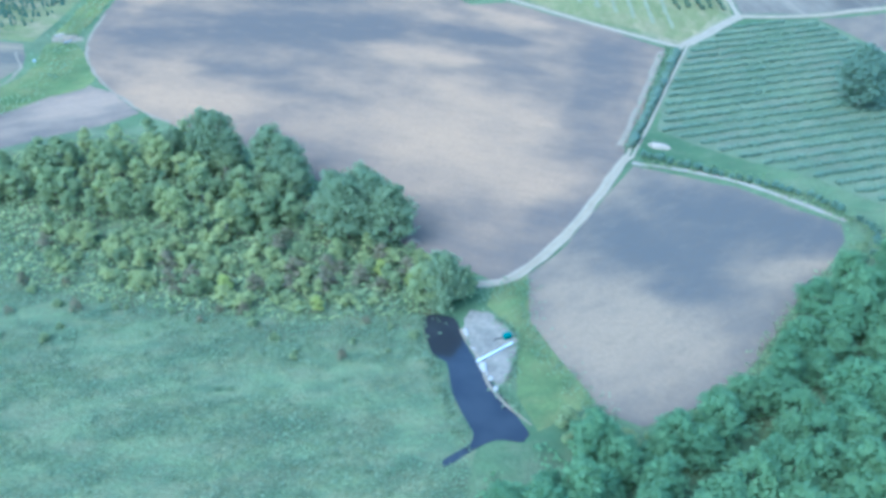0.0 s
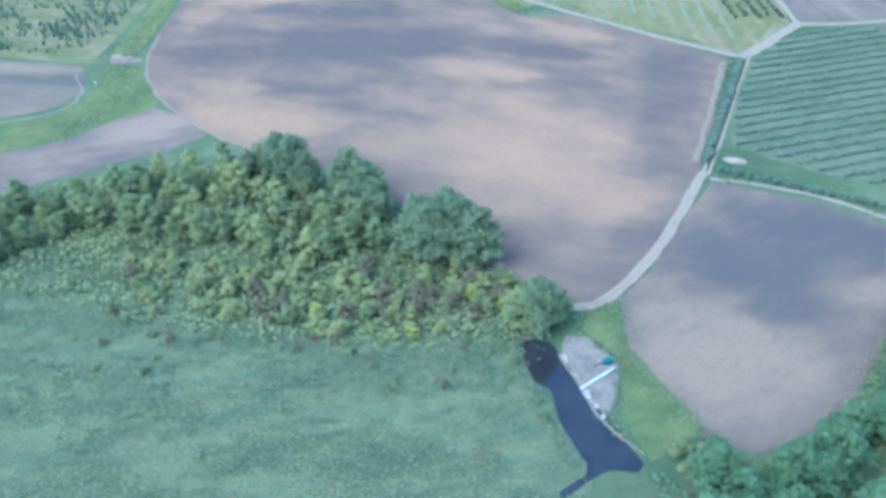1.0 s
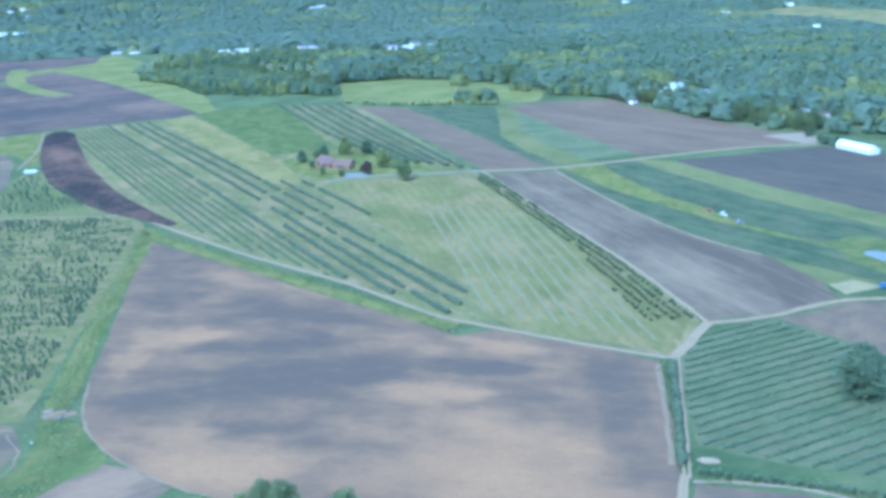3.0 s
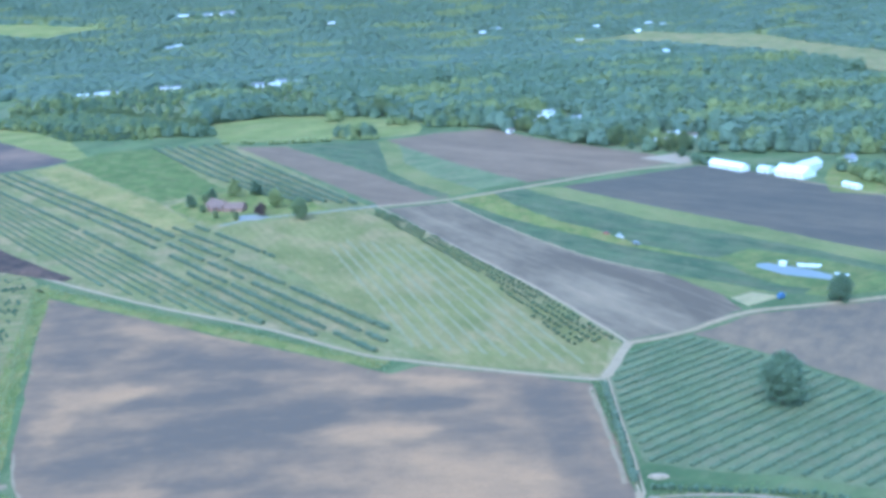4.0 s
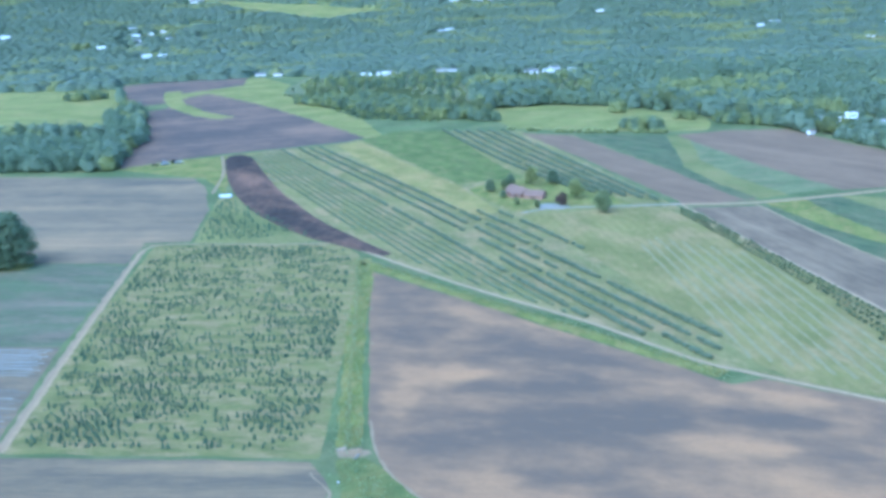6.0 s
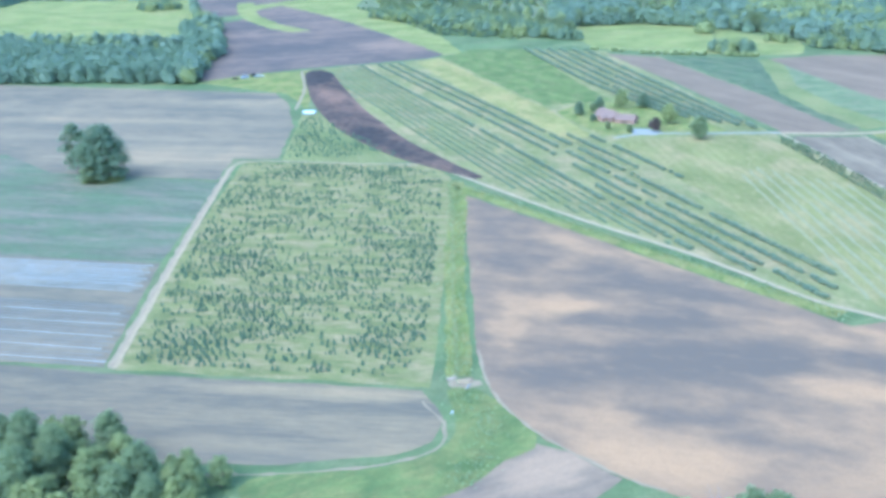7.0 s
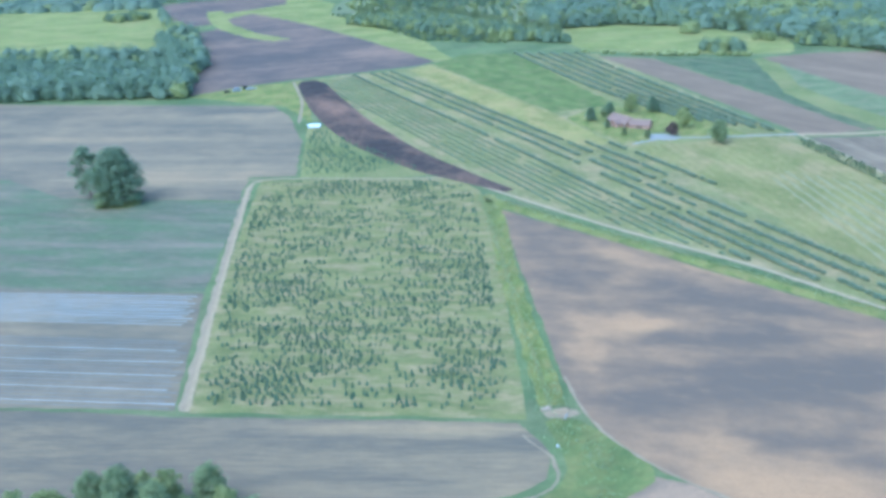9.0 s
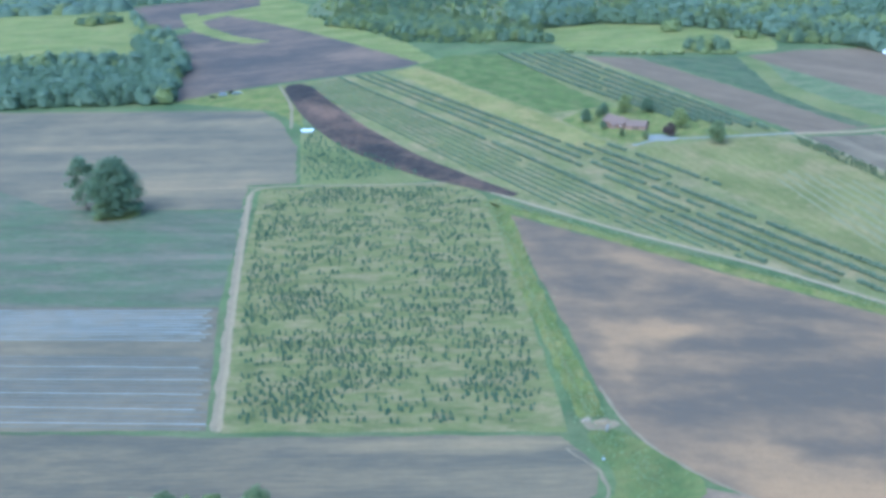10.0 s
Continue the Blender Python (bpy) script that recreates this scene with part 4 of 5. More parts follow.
# ---- woods beside the marsh ----
OAKS = [tree_proto(18, 12, 0.6, 60, 60, 0.44, L_OAK, 11 + i, 0.38) for i in range(3)]
MIDS = [tree_proto(12, 9, 1.0, 26, 52, 0.45, L_MID, 31 + i, 0.25) for i in range(3)]
BIRCH = [tree_proto(9, 5.5, 0.8, 18, 44, 0.36, L_LIGHT if i < 2 else L_MID, 51 + i, 0.14, 0.35, 0.9, M_DEADWOOD) for i in range(4)]
PONDS = [tree_proto(13, 10, 1.0, 34, 56, 0.45, L_POND, 41 + i, 0.28) for i in range(4)]
SHRUB = [tree_proto(3.6, 4.4, 0.2, 8, 70, 0.30, L_LIGHT, 71 + i, 0.08) for i in range(2)]
SHRUBD = [tree_proto(3.2, 4.2, 0.2, 8, 70, 0.30, L_MID, 81 + i, 0.08) for i in range(2)]
YELL = [tree_proto(5.0, 4.2, 0.4, 8, 70, 0.32, L_YELLOW, 91, 0.10)]
RUSS = [tree_proto(5.0, 4.6, 0.3, 9, 60, 0.32, L_RUSSET, 95, 0.12, 0.3)]
R = random.Random(5)


def scatter(poly, gap, put, seed, jitter=0.45):
    r = random.Random(seed)
    xs, ys = [p[0] for p in poly], [p[1] for p in poly]
    j = 0
    y = min(ys)
    while y < max(ys):
        x = min(xs) + (gap / 2 if j % 2 else 0)
        while x < max(xs):
            px, py = x + r.uniform(-jitter, jitter) * gap, y + r.uniform(-jitter, jitter) * gap
            if inside(poly, px, py):
                put(px, py, r)
            x += gap
        y += gap * 0.87
        j += 1


# tall dark edge along the ploughed field
for x, y, s in ((-19, 207, 0.98), (-24, 211, 1.0), (-30, 209, 1.02), (-27, 216, 0.95), (-34, 215, 0.9), (-49, 233, 0.9), (-54, 238, 0.95), (-46, 229, 0.75), (-70, 246, 0.92), (-75, 250, 0.85), (-66, 243, 0.7), (-84, 250, 0.55)):
    plant(R.choice(OAKS), x, y - 4, s, "tall dark green broadleaf tree at the wood edge", "broadleaf_tree", "trees of the marsh wood")
plant(OAKS[1], -5.5, 177.5, 0.82, "round dense willow leaning over the pond", "willow_tree", "trees of the marsh wood")
plant(MIDS[0], -9.5, 178, 0.95, "round dense willow beside the pond", "willow_tree", "trees of the marsh wood")
plant(MIDS[1], -1, 181, 0.7, "round dense willow beside the pond", "willow_tree", "trees of the marsh wood")


def put_wood(x, y, r):
    q = r.random()
    if q < 0.10 or (q < 0.97 and noise.noise(Vector((x * 0.05, y * 0.05, 2))) > 0.42):
        plant(r.choice(MIDS), x, y, r.uniform(0.55, 1.0), "green broadleaf tree in a marsh wood", "broadleaf_tree", "trees of the marsh wood")
    elif q < 0.13:
        plant(YELL[0], x, y, r.uniform(0.8, 1.2), "yellow-green bushy young tree", "bush", "shrubs of the marsh wood", "bush")
    elif q < 0.88:
        plant(r.choice(BIRCH), x, y, r.uniform(0.7, 1.35), "slender light green young tree", "young_tree", "trees of the marsh wood")
    else:
        plant(RUSS[0], x, y, r.uniform(0.7, 1.2), "sparse brownish shrub in undergrowth", "shrub", "shrubs of the marsh wood", "shrub")


scatter([(-132, 232), (-110, 250), (-80, 250), (-56, 232), (-32, 208), (-40, 196), (-60, 203), (-90, 210), (-112, 214)], 6.6, put_wood, 3)


def put_scrub(x, y, r):
    q = r.random()
    if q < 0.34:
        plant(r.choice(SHRUB), x, y, r.uniform(0.6, 1.15), "low light green marsh shrub", "shrub", "shrubs of the marsh wood", "shrub")
    elif q < 0.62:
        plant(r.choice(SHRUBD), x, y, r.uniform(0.6, 1.1), "low rounded green marsh shrub", "shrub", "shrubs of the marsh wood", "shrub")
    elif q < 0.80:
        plant(r.choice(BIRCH), x, y, r.uniform(0.4, 0.7), "slender light green young tree", "young_tree", "trees of the marsh wood")
    elif q < 0.82:
        plant(YELL[0], x, y, r.uniform(0.6, 1.0), "yellow-green bush in marsh scrub", "bush", "shrubs of the marsh wood", "bush")
    elif q < 0.93:
        plant(RUSS[0], x, y, r.uniform(0.6, 1.1), "sparse brownish shrub in undergrowth", "shrub", "shrubs of the marsh wood", "shrub")


scatter([(-112, 212), (-90, 208), (-60, 202), (-34, 198), (-14, 200), (-4, 190), (-12, 178), (-40, 174), (-70, 178), (-100, 190)], 4.4, put_scrub, 4)
plant(YELL[0], -56, 181, 1.05, "bright yellow-green bush in the marsh", "bush", "shrubs of the marsh wood", "bush")
plant(YELL[0], -34, 175, 0.8, "bright yellow-green bush in the marsh", "bush", "shrubs of the marsh wood", "bush")
# low bushes thinning out into the marsh
scatter([(-120, 196), (-90, 182), (-60, 174), (-20, 174), (-10, 166), (-14, 150), (-50, 150), (-100, 160)], 6.5, lambda x, y, r: plant(r.choice(SHRUBD + RUSS), x, y, r.uniform(0.3, 0.65), "small low bush in reedy marsh", "shrub", "shrubs of the marsh wood", "shrub") if r.random() < (y - 146) / 45 else None, 14)
# west end of the wood
scatter([(-215, 205), (-180, 214), (-150, 226), (-128, 240), (-118, 232), (-125, 212), (-150, 196), (-200, 180)], 7.0, lambda x, y, r: plant(r.choice(MIDS + BIRCH[:1]), x, y, r.uniform(0.5, 0.85), "green broadleaf tree in a marsh wood", "broadleaf_tree", "trees of the marsh wood"), 8)
# wood south of the bare field
def put_se(x, y, r):
    plant(r.choice(PONDS), x, y, r.uniform(0.62, 1.05), "dense bright green broadleaf tree", "broadleaf_tree", "trees of the pond wood")


scatter([(20, 126), (25, 134), (34, 129), (49, 141), (64, 156), (76, 175), (98, 196), (125, 192), (115, 112), (0, 100), (2, 108), (10, 118)], 7.6, put_se, 9)
scatter([(17, 136), (22, 146), (27, 141), (34, 136), (50, 144), (62, 157), (74, 174), (70, 168), (52, 140), (30, 128)], 4.6, lambda x, y, r: plant(r.choice(SHRUBD), x, y, r.uniform(0.7, 1.2), "dense green bush at a wood edge", "bush", "bushes of the pond wood", "bush"), 10)
# wood below the grey field, west
scatter([(-320, 298), (-288, 292), (-270, 302), (-251, 291), (-238, 281), (-217, 280), (-210, 262), (-320, 258)], 7.5, lambda x, y, r: plant(r.choice(MIDS + OAKS[:1]), x, y, r.uniform(0.7, 1.0), "green broadleaf tree beside a grey field", "broadleaf_tree", "trees of the west wood"), 12)


def bare_tree(x, y, s):
    ob = thing("bare_tree", pose(x, y, 0), "leafless grey dead tree at the wood edge", "tree")
    ob.scale = (s, s, s)
    mpart("trunk", trunk_mesh(11, 2.5, 12, 0.22, 401, M_DEADWOOD, 12), ob)


bare_tree(-82, 254, 1.0)


def reeds():
    n = 46000
    x, y = RNG.uniform(-150, 8, n), RNG.uniform(95, 215, n)
    poly = [(-170, 60), (-170, 190), (-130, 212), (-90, 190), (-20, 180), (-10, 172), (-9, 160), (-4, 150), (0, 140), (1, 133), (0, 120), (8, 60)]
    k = np.array([inside(poly, a, b) and noise.noise(Vector((a * 0.06, b * 0.09, 0))) + 0.8 * noise.noise(Vector((a * 0.25, b * 0.3, 2))) > 0.5 * noise.noise(Vector((a * 3.1, b * 3.7, 5))) - 0.1 for a, b in zip(x, y)])
    x, y = x[k], y[k]
    k = len(x)
    c = np.c_[x, y, RNG.uniform(0.25, 0.6, k)]
    me = leaves(c, np.tile([0.0, 0.3, 1.0], (k, 1)), 0.34, L_REED, "reed_tufts", 0.22)
    stuff("reed_tufts", me, "uneven tufts of green marsh reeds", "reeds")


reeds()

def tussocks(line, spread, n, mat, size, label, seed):
    """Ragged tall grass along an edge."""
    pts = spline(line, 3.0)
    r = np.random.default_rng(seed)
    i = r.integers(0, len(pts), n)
    c = np.array([(pts[k].x, pts[k].y, 0.3) for k in i]) + np.c_[r.normal(size=(n, 2)) * spread, r.uniform(-0.05, 0.25, n)]
    stuff("tall_grass", leaves(c, np.tile([0.1, 0.2, 1.0], (n, 1)), size, mat, "tall_grass", 0.5), label, "grass")


tussocks([(-148, 585), (-149, 470), (-148, 340), (-140, 300), (-150, 275)], 3.0, 1600, L_REED, 0.45, "ragged tall grass in a field ditch", 1)
tussocks([(-140, 570), (-94, 508), (-46, 448), (-10, 400), (0, 382)], 2.2, 1400, L_REED, 0.4, "ragged tall grass below a track", 2)
tussocks([(70, 330), (58, 292), (46, 254)], 1.2, 500, L_REED, 0.4, "ragged grass beside a farm lane", 3)
tussocks([(4, 182), (13, 186), (13, 170), (19, 156), (27, 143)], 1.8, 700, L_REED, 0.3, "rough grass beside a pond", 4)
tussocks([(7, 172), (10.4, 167), (10, 159), (9, 153), (7, 149.5), (9.5, 144)], 0.8, 320, L_REED, 0.3, "ragged grass round a gravel bank", 8)
tussocks([(-11, 173), (-10.5, 162), (-7, 157), (-5.4, 150), (-3.4, 143), (-1.4, 138)], 0.8, 600, L_REED, 0.35, "reeds fringing a pond", 5)
tussocks([(-170, 200), (-130, 205), (-90, 192), (-50, 178), (-12, 176)], 6.0, 3500, L_REED, 0.4, "rank growth between marsh and scrub", 6)
tussocks([(50, 246), (75, 238), (98, 216), (98, 205), (74, 178), (62, 160), (50, 146)], 1.6, 1400, L_MID, 0.4, "ragged grass round a tilled field", 7)

def undergrowth(poly, n, mat, size, top, seed, label):
    """Loose leafy growth over rough ground, in waves."""
    r = np.random.default_rng(seed)
    xs, ys = [p[0] for p in poly], [p[1] for p in poly]
    x, y = r.uniform(min(xs), max(xs), n), r.uniform(min(ys), max(ys), n)
    w = np.array([noise.noise(Vector((a * 0.17, b * 0.17, seed))) + 0.5 * noise.noise(Vector((a * 0.5, b * 0.5, seed))) for a, b in zip(x, y)])
    k = np.array([inside(poly, a, b) for a, b in zip(x, y)]) & (w > -0.2)
    c = np.c_[x, y, 0.3 + np.clip(w + 0.2, 0, 1) * top][k]
    nm = np.tile([0.0, -0.2, 1.0], (len(c), 1))
    stuff("undergrowth", leaves(c, nm, size, mat, "undergrowth", 0.4), label, "undergrowth")


P_SCRUB = [(-200, 212), (-160, 232), (-118, 254), (-86, 258), (-60, 245), (-30, 218), (-14, 198), (-4, 188), (-8, 174), (-40, 170), (-90, 178), (-140, 195), (-180, 190)]
undergrowth(P_SCRUB, 15000, L_MID, 0.5, 2.2, 61, "leafy green undergrowth of a marsh wood")
undergrowth(P_SCRUB, 9000, L_LIGHT, 0.38, 2.6, 62, "light green undergrowth of a marsh wood")
undergrowth([(16, 134), (34, 128), (50, 138), (64, 154), (78, 174), (100, 192), (125, 190), (115, 108), (0, 108), (2, 124)], 9000, L_POND, 0.5, 2.5, 63, "leafy undergrowth of the pond wood")

# ---- bush rows ----
def planted(pos, step, rad, tall, mat, name, label, category, group):
    """One planted row: runs of bushes that have grown together, each run a part."""
    runs, cur = [], [0]
    for i in range(1, len(pos)):
        if np.hypot(*(pos[i, :2] - pos[i - 1, :2])) > step * 1.45:
            runs.append(cur)
            cur = []
        cur.append(i)
    runs = [r for r in runs + [cur] if r]
    f = RNG.uniform(0.82, 1.22, len(pos))
    ob = None
    if len(runs) > 1:
        ob = thing(name, Matrix.Identity(4), label, category, group)
    for r in runs:
        me = domes(pos[r], rad * f[r], tall * f[r], mat, name, 6, 0.25, 0.8)
        if ob:
            mpart("bush_run", me, ob)
        else:
            tagged(new(name, me), label, category, group)


def row_line(pts, rad, tall, mat, label, group, missing, name="bush_row", step=1.35, category="bush row"):
    line = spline(pts, step)
    keep = [v for v in line if noise.noise(v * 0.055) > -0.5 + missing * 2 or RNG.random() < 0.1]
    if len(keep) < 3:
        return
    pos = np.array([(v.x, v.y, 0.1) for v in keep]) + RNG.normal(size=(len(keep), 3)) * [0.25, 0.25, 0]
    planted(pos, step, rad, tall, mat, name, label, category, group)


# dark berry rows above the track
for off, y0, y1, gaps in ((120, 1003, 461, 0.02), (129.5, 568, 433, 0.08), (137.5, 1006, 640, 0.04), (137.5, 614, 401, 0.08), (147.5, 1006, 660, 0.03), (147.5, 646, 411, 0.1),
                          (158, 1011, 666, 0.02), (158, 652, 426, 0.1), (168.5, 692, 604, 0.12), (181, 688, 581, 0.05)):
    row_line([((off - 0.34 * y) / 0.94 + 1.5 * math.sin(y * 0.011), y) for y in np.linspace(y0, y1, 6)], 1.35, 1.7, L_ROW, "long dark green row of berry bushes in mown grass", "berry rows", gaps)
P_YOUNG = [(-266, 985), (-236, 1003), (-39, 458), (-46, 464), (-88, 522), (-122, 576), (-176, 715), (-233, 857)]
rd = Vector((197, -542)).normalized()
for k in range(1, 17):
    p = (-236 + rd.y * k * 5.8, 1003 - rd.x * k * 5.8)
    for s0, s1 in chords(P_YOUNG, p, (rd.x, rd.y)):
        if s1 - s0 > 16:
            a, c = (p[0] + rd.x * (s0 + 4), p[1] + rd.y * (s0 + 4)), (p[0] + rd.x * (s1 - 5), p[1] + rd.y * (s1 - 5))
            row_line([a, c], 0.85, 0.8, L_VINE, "thin green row of young bushes in grass", "young rows", 0.06)
# rows behind the house
for i in range(6):
    u = i / 5
    row_line([(-70 + 62 * u, 1090 - 20 * u), (-32 + 62 * u * 0.9, 900 - 6 * u), (12 + 48 * u, 745 - 45 * u)], 1.7, 2.2, L_ROW, "long green bush row behind the farmhouse", "rear rows", 0.05)

# ---- vineyard ----
d = Vector((49, 15.5)).normalized()
for k in range(-4, 34):
    p = (60 - d.y * k * 5.3, 228 + d.x * k * 5.3)
    for s0, s1 in chords(P_VINE, p, (d.x, d.y)):
        s0, s1 = s0 + 2, s1 - 2
        if s1 - s0 > 8:
            row_line([(p[0] + d.x * s0, p[1] + d.y * s0), (p[0] + d.x * s1, p[1] + d.y * s1)], 0.85, 0.8, L_VINE, "low green vine row in a grassy vineyard", "vineyard rows", -0.25, "vine_row", 0.95, "vine row")

# pale lines in the orchard meadow
for k in range(10):
    xb = 17 + 6.4 * k
    yb = max(346, 396 - 0.85 * (xb - 20))
    yt = 600 - 7 * abs(k - 2)
    ribbon("dry_strip", [(xb + 1.5, yt), (xb + 1, (yt + yb) / 2), (xb, yb)], 1.5, 0.14, M_STRAWLINE, "thin strip of dry pale grass", "grass strip", 1.0, 5.0)

# young orchard trees, in lines beside the straight track
SMALL = [tree_proto(2.4, 3.2, 0.4, 7, 26, 0.40, L_VINE, 201 + i, 0.1) for i in range(2)]
TRACK_Y, TRACK_X = [365, 395, 451, 510, 585, 674], [101, 99.5, 97, 91, 84, 74]
for line in range(5):
    y = 370.0 + 2.4 * (line % 2)
    while y < (668, 668, 655, 460, 412)[line]:
        x = np.interp(y, TRACK_Y, TRACK_X) - 3.6 - 4.3 * line
        if R.random() < 0.94:
            plant(SMALL[line % 2], x + R.uniform(-.3, .3), y + R.uniform(-.4, .4), R.uniform(0.62, 0.85), "small round young orchard tree", "orchard_tree", "orchard trees", z=0.08)
        y += 4.9

# ---- fir plot ----
def fir_meshes(seed):
    r = random.Random(seed)
    bm = bmesh.new()
    for j in range(4):
        z0, z1 = 0.25 + j * 0.55, 1.25 + j * 0.58
        rad = 0.95 - j * 0.2
        n = 7
        tip = bm.verts.new((0, 0, z1))
        ring = [bm.verts.new((math.cos(6.2832 * k / n + j) * rad * r.uniform(0.75, 1.15), math.sin(6.2832 * k / n + j) * rad * r.uniform(0.75, 1.15), z0 + r.uniform(-.1, .1))) for k in range(n)]
        for k in range(n):
            bm.faces.new((ring[k], ring[(k + 1) % n], tip))
    me = bpy.data.meshes.new("needles")
    bm.to_mesh(me)
    bm.free()
    me.materials.append(L_FIR)
    bm = tube(bmesh.new(), [(0, 0, -0.1), (0, 0, 0.5), (0, 0, 2.0)], [0.07, 0.06, 0.02], 5)
    tr = bpy.data.meshes.new("trunk")
    bm.to_mesh(tr)
    bm.free()
    tr.materials.append(M_BARK)
    return tr, me


FIRS = [fir_meshes(300 + i) for i in range(3)]
P_FIRS = [(-279, 636), (-164, 618), (-155, 588), (-157, 470), (-162, 338), (-268, 356), (-276, 487)]
fx = []


def put_fir(x, y, r):
    dens = 0.48 + 0.8 * noise.noise(Vector((x * 0.028, y * 0.05, 1.7))) + 0.8 * noise.noise(Vector((x * 0.07, y * 0.14, 4)))
    if r.random() < dens:
        fx.append((x, y, r.uniform(0.46, 0.86)))


scatter(P_FIRS, 2.55, put_fir, 21, 0.42)
fx.sort(key=lambda q: q[1])
for x, y, s in fx[:300]:
    ob = thing("fir_tree", pose(x, y, 0.05, 0, 0, (x * 91) % 360), "small dark green conical fir in a grassy plot", "fir tree", "firs of the plot")
    ob.scale = (s, s, s * 1.1)
    pr = FIRS[int(x * 7) % 3]
    mpart("trunk", pr[0], ob)
    mpart("needles", pr[1], ob)


def cones(pos, size, mat, name):
    """Joined conical firs, two tiers each."""
    pos, size = np.asarray(pos), np.asarray(size)
    N, n = len(pos), 6
    V = np.zeros((N, 2 * n + 2, 3))
    tr = RNG.random(N) * 6.28
    for j, (r, z0, z1) in enumerate(((0.95, 0.2, 1.7), (0.6, 1.2, 2.9))):
        for k in range(n):
            a = tr + j + 6.2832 * k / n
            rr = size * r * RNG.uniform(0.75, 1.15, N)
            V[:, j * (n + 1) + k] = np.c_[pos[:, 0] + rr * np.cos(a), pos[:, 1] + rr * np.sin(a), pos[:, 2] + z0 * size]
        V[:, j * (n + 1) + n] = np.c_[pos[:, 0], pos[:, 1], pos[:, 2] + z1 * size]
    F = np.array([(j * (n + 1) + k, j * (n + 1) + (k + 1) % n, j * (n + 1) + n) for j in range(2) for k in range(n)])
    return mesh(name, V.reshape(-1, 3), (F[None] + (np.arange(N) * (2 * n + 2))[:, None, None]).reshape(-1, 3), mat)


rest = np.array(fx[300:])
stuff("young_firs", cones(np.c_[rest[:, :2], np.full(len(rest), 0.05)], rest[:, 2], L_FIR, "young_firs"), "scattered small dark green firs in grass", "fir trees")
tri = []
scatter([(-260, 772), (-252, 772), (-212, 700), (-185, 648), (-256, 648)], 4.2, lambda x, y, r: tri.append((x, y, r.uniform(0.6, 1.1))) if r.random() < 0.62 else None, 22, 0.3)
tri = np.array(tri)
stuff("young_firs", cones(np.c_[tri[:, :2], np.full(len(tri), 0.05)], tri[:, 2], L_FIR, "young_firs"), "rows of small firs on a grass wedge", "fir trees")

# ---- film-mulched beds ----
for k in range(38):
    u = (k + 0.5) / 38
    if 12 <= k <= 16:
        continue
    xr, yr = -285 + 11 * u, 457 - 104 * u
    end = 330 + 40 * math.sin(k * 1.7)
    ribbon("mulch_bed", [(xr - 2.5 - 2 * (k % 3), yr), (xr - 60, yr + 11), (xr - 130, yr + 25), (xr - end, yr + end * 0.197)], 1.0 if k < 9 else 0.8, 0.16, M_PLASTIC if k < 12 or k % 4 == 0 else M_FILMDULL, "long bed covered with pale plastic film", "plant bed", 0.3, 8.0)

# ---- hedges ----
def hedge(pts, rad, tall, mat, label, step=1.5, missing=0.0):
    line = spline(pts, step)
    pos = np.array([(v.x, v.y, 0.05) for v in line])
    f = RNG.uniform(0.7, 1.25, len(pos))
    keep = RNG.random(len(pos)) >= missing
    me = domes(pos[keep] + RNG.normal(size=(keep.sum(), 3)) * [0.3, 0.3, 0], rad * f[keep], tall * f[keep], mat, "hedge", 6, 0.28)
    tagged(new("hedge", me), label, "hedge")


hedge([(73, 328), (60, 292), (47, 256)], 1.3, 1.5, L_ROW, "dark green hedge along a farm lane", 1.3)
hedge([(50, 250), (66, 241), (86, 231), (97, 221), (102, 210), (98, 200), (91, 195)], 1.0, 1.9, L_DARK, "row of small dark bushes above a field", 2.2, 0.1)
hedge([(0, 1075), (54, 1040), (110, 1020), (150, 1006)], 4, 4, L_MID, "hedge line before a hay meadow", 7, 0.3)

# ---- lone trees ----
GARDEN_OAK = tree_proto(9, 8, 0.4, 24, 50, 0.45, L_DARK, 499, 0.25)
BIG = [tree_proto(20, 16, 0.6, 52, 75, 0.62, L_DARK, 501 + i, 0.6) for i in range(2)]
plant(BIG[0], 122, 286, 0.98, "big round dark green tree standing in a vineyard", "lone_tree")
plant(GARDEN_OAK, 348, 731, 1.0, "round dark tree beside a dirt yard", "lone_tree")
plant(BIG[0], 214, 369, 0.66, "round dark tree beside a pale road", "lone_tree")
WIDE = tree_proto(33, 29, 0.8, 90, 95, 0.75, L_DARK, 503, 0.9, 0.05, 0.7)
plant(WIDE, -360, 607, 1.0, "huge dark green tree alone in bare fields", "lone_tree")
plant(tree_proto(15, 13, 0.4, 26, 60, 0.6, L_OAK, 507, 0.3, 0.1), -366, 600, 0.8, "lower green tree at the foot of a huge tree", "lone_tree")
plant(tree_proto(32, 20, 4.0, 46, 60, 0.75, L_DARK, 511, 0.5, 0.4, 0.85), -380, 622, 1.0, "ragged half-bare tree beside a huge tree", "lone_tree")
field("grass_island", [(-372, 600), (-352, 598), (-348, 612), (-370, 618)], 0.12, M_VERGE, "grass patch under a lone tree", "verge", 2.0, True)

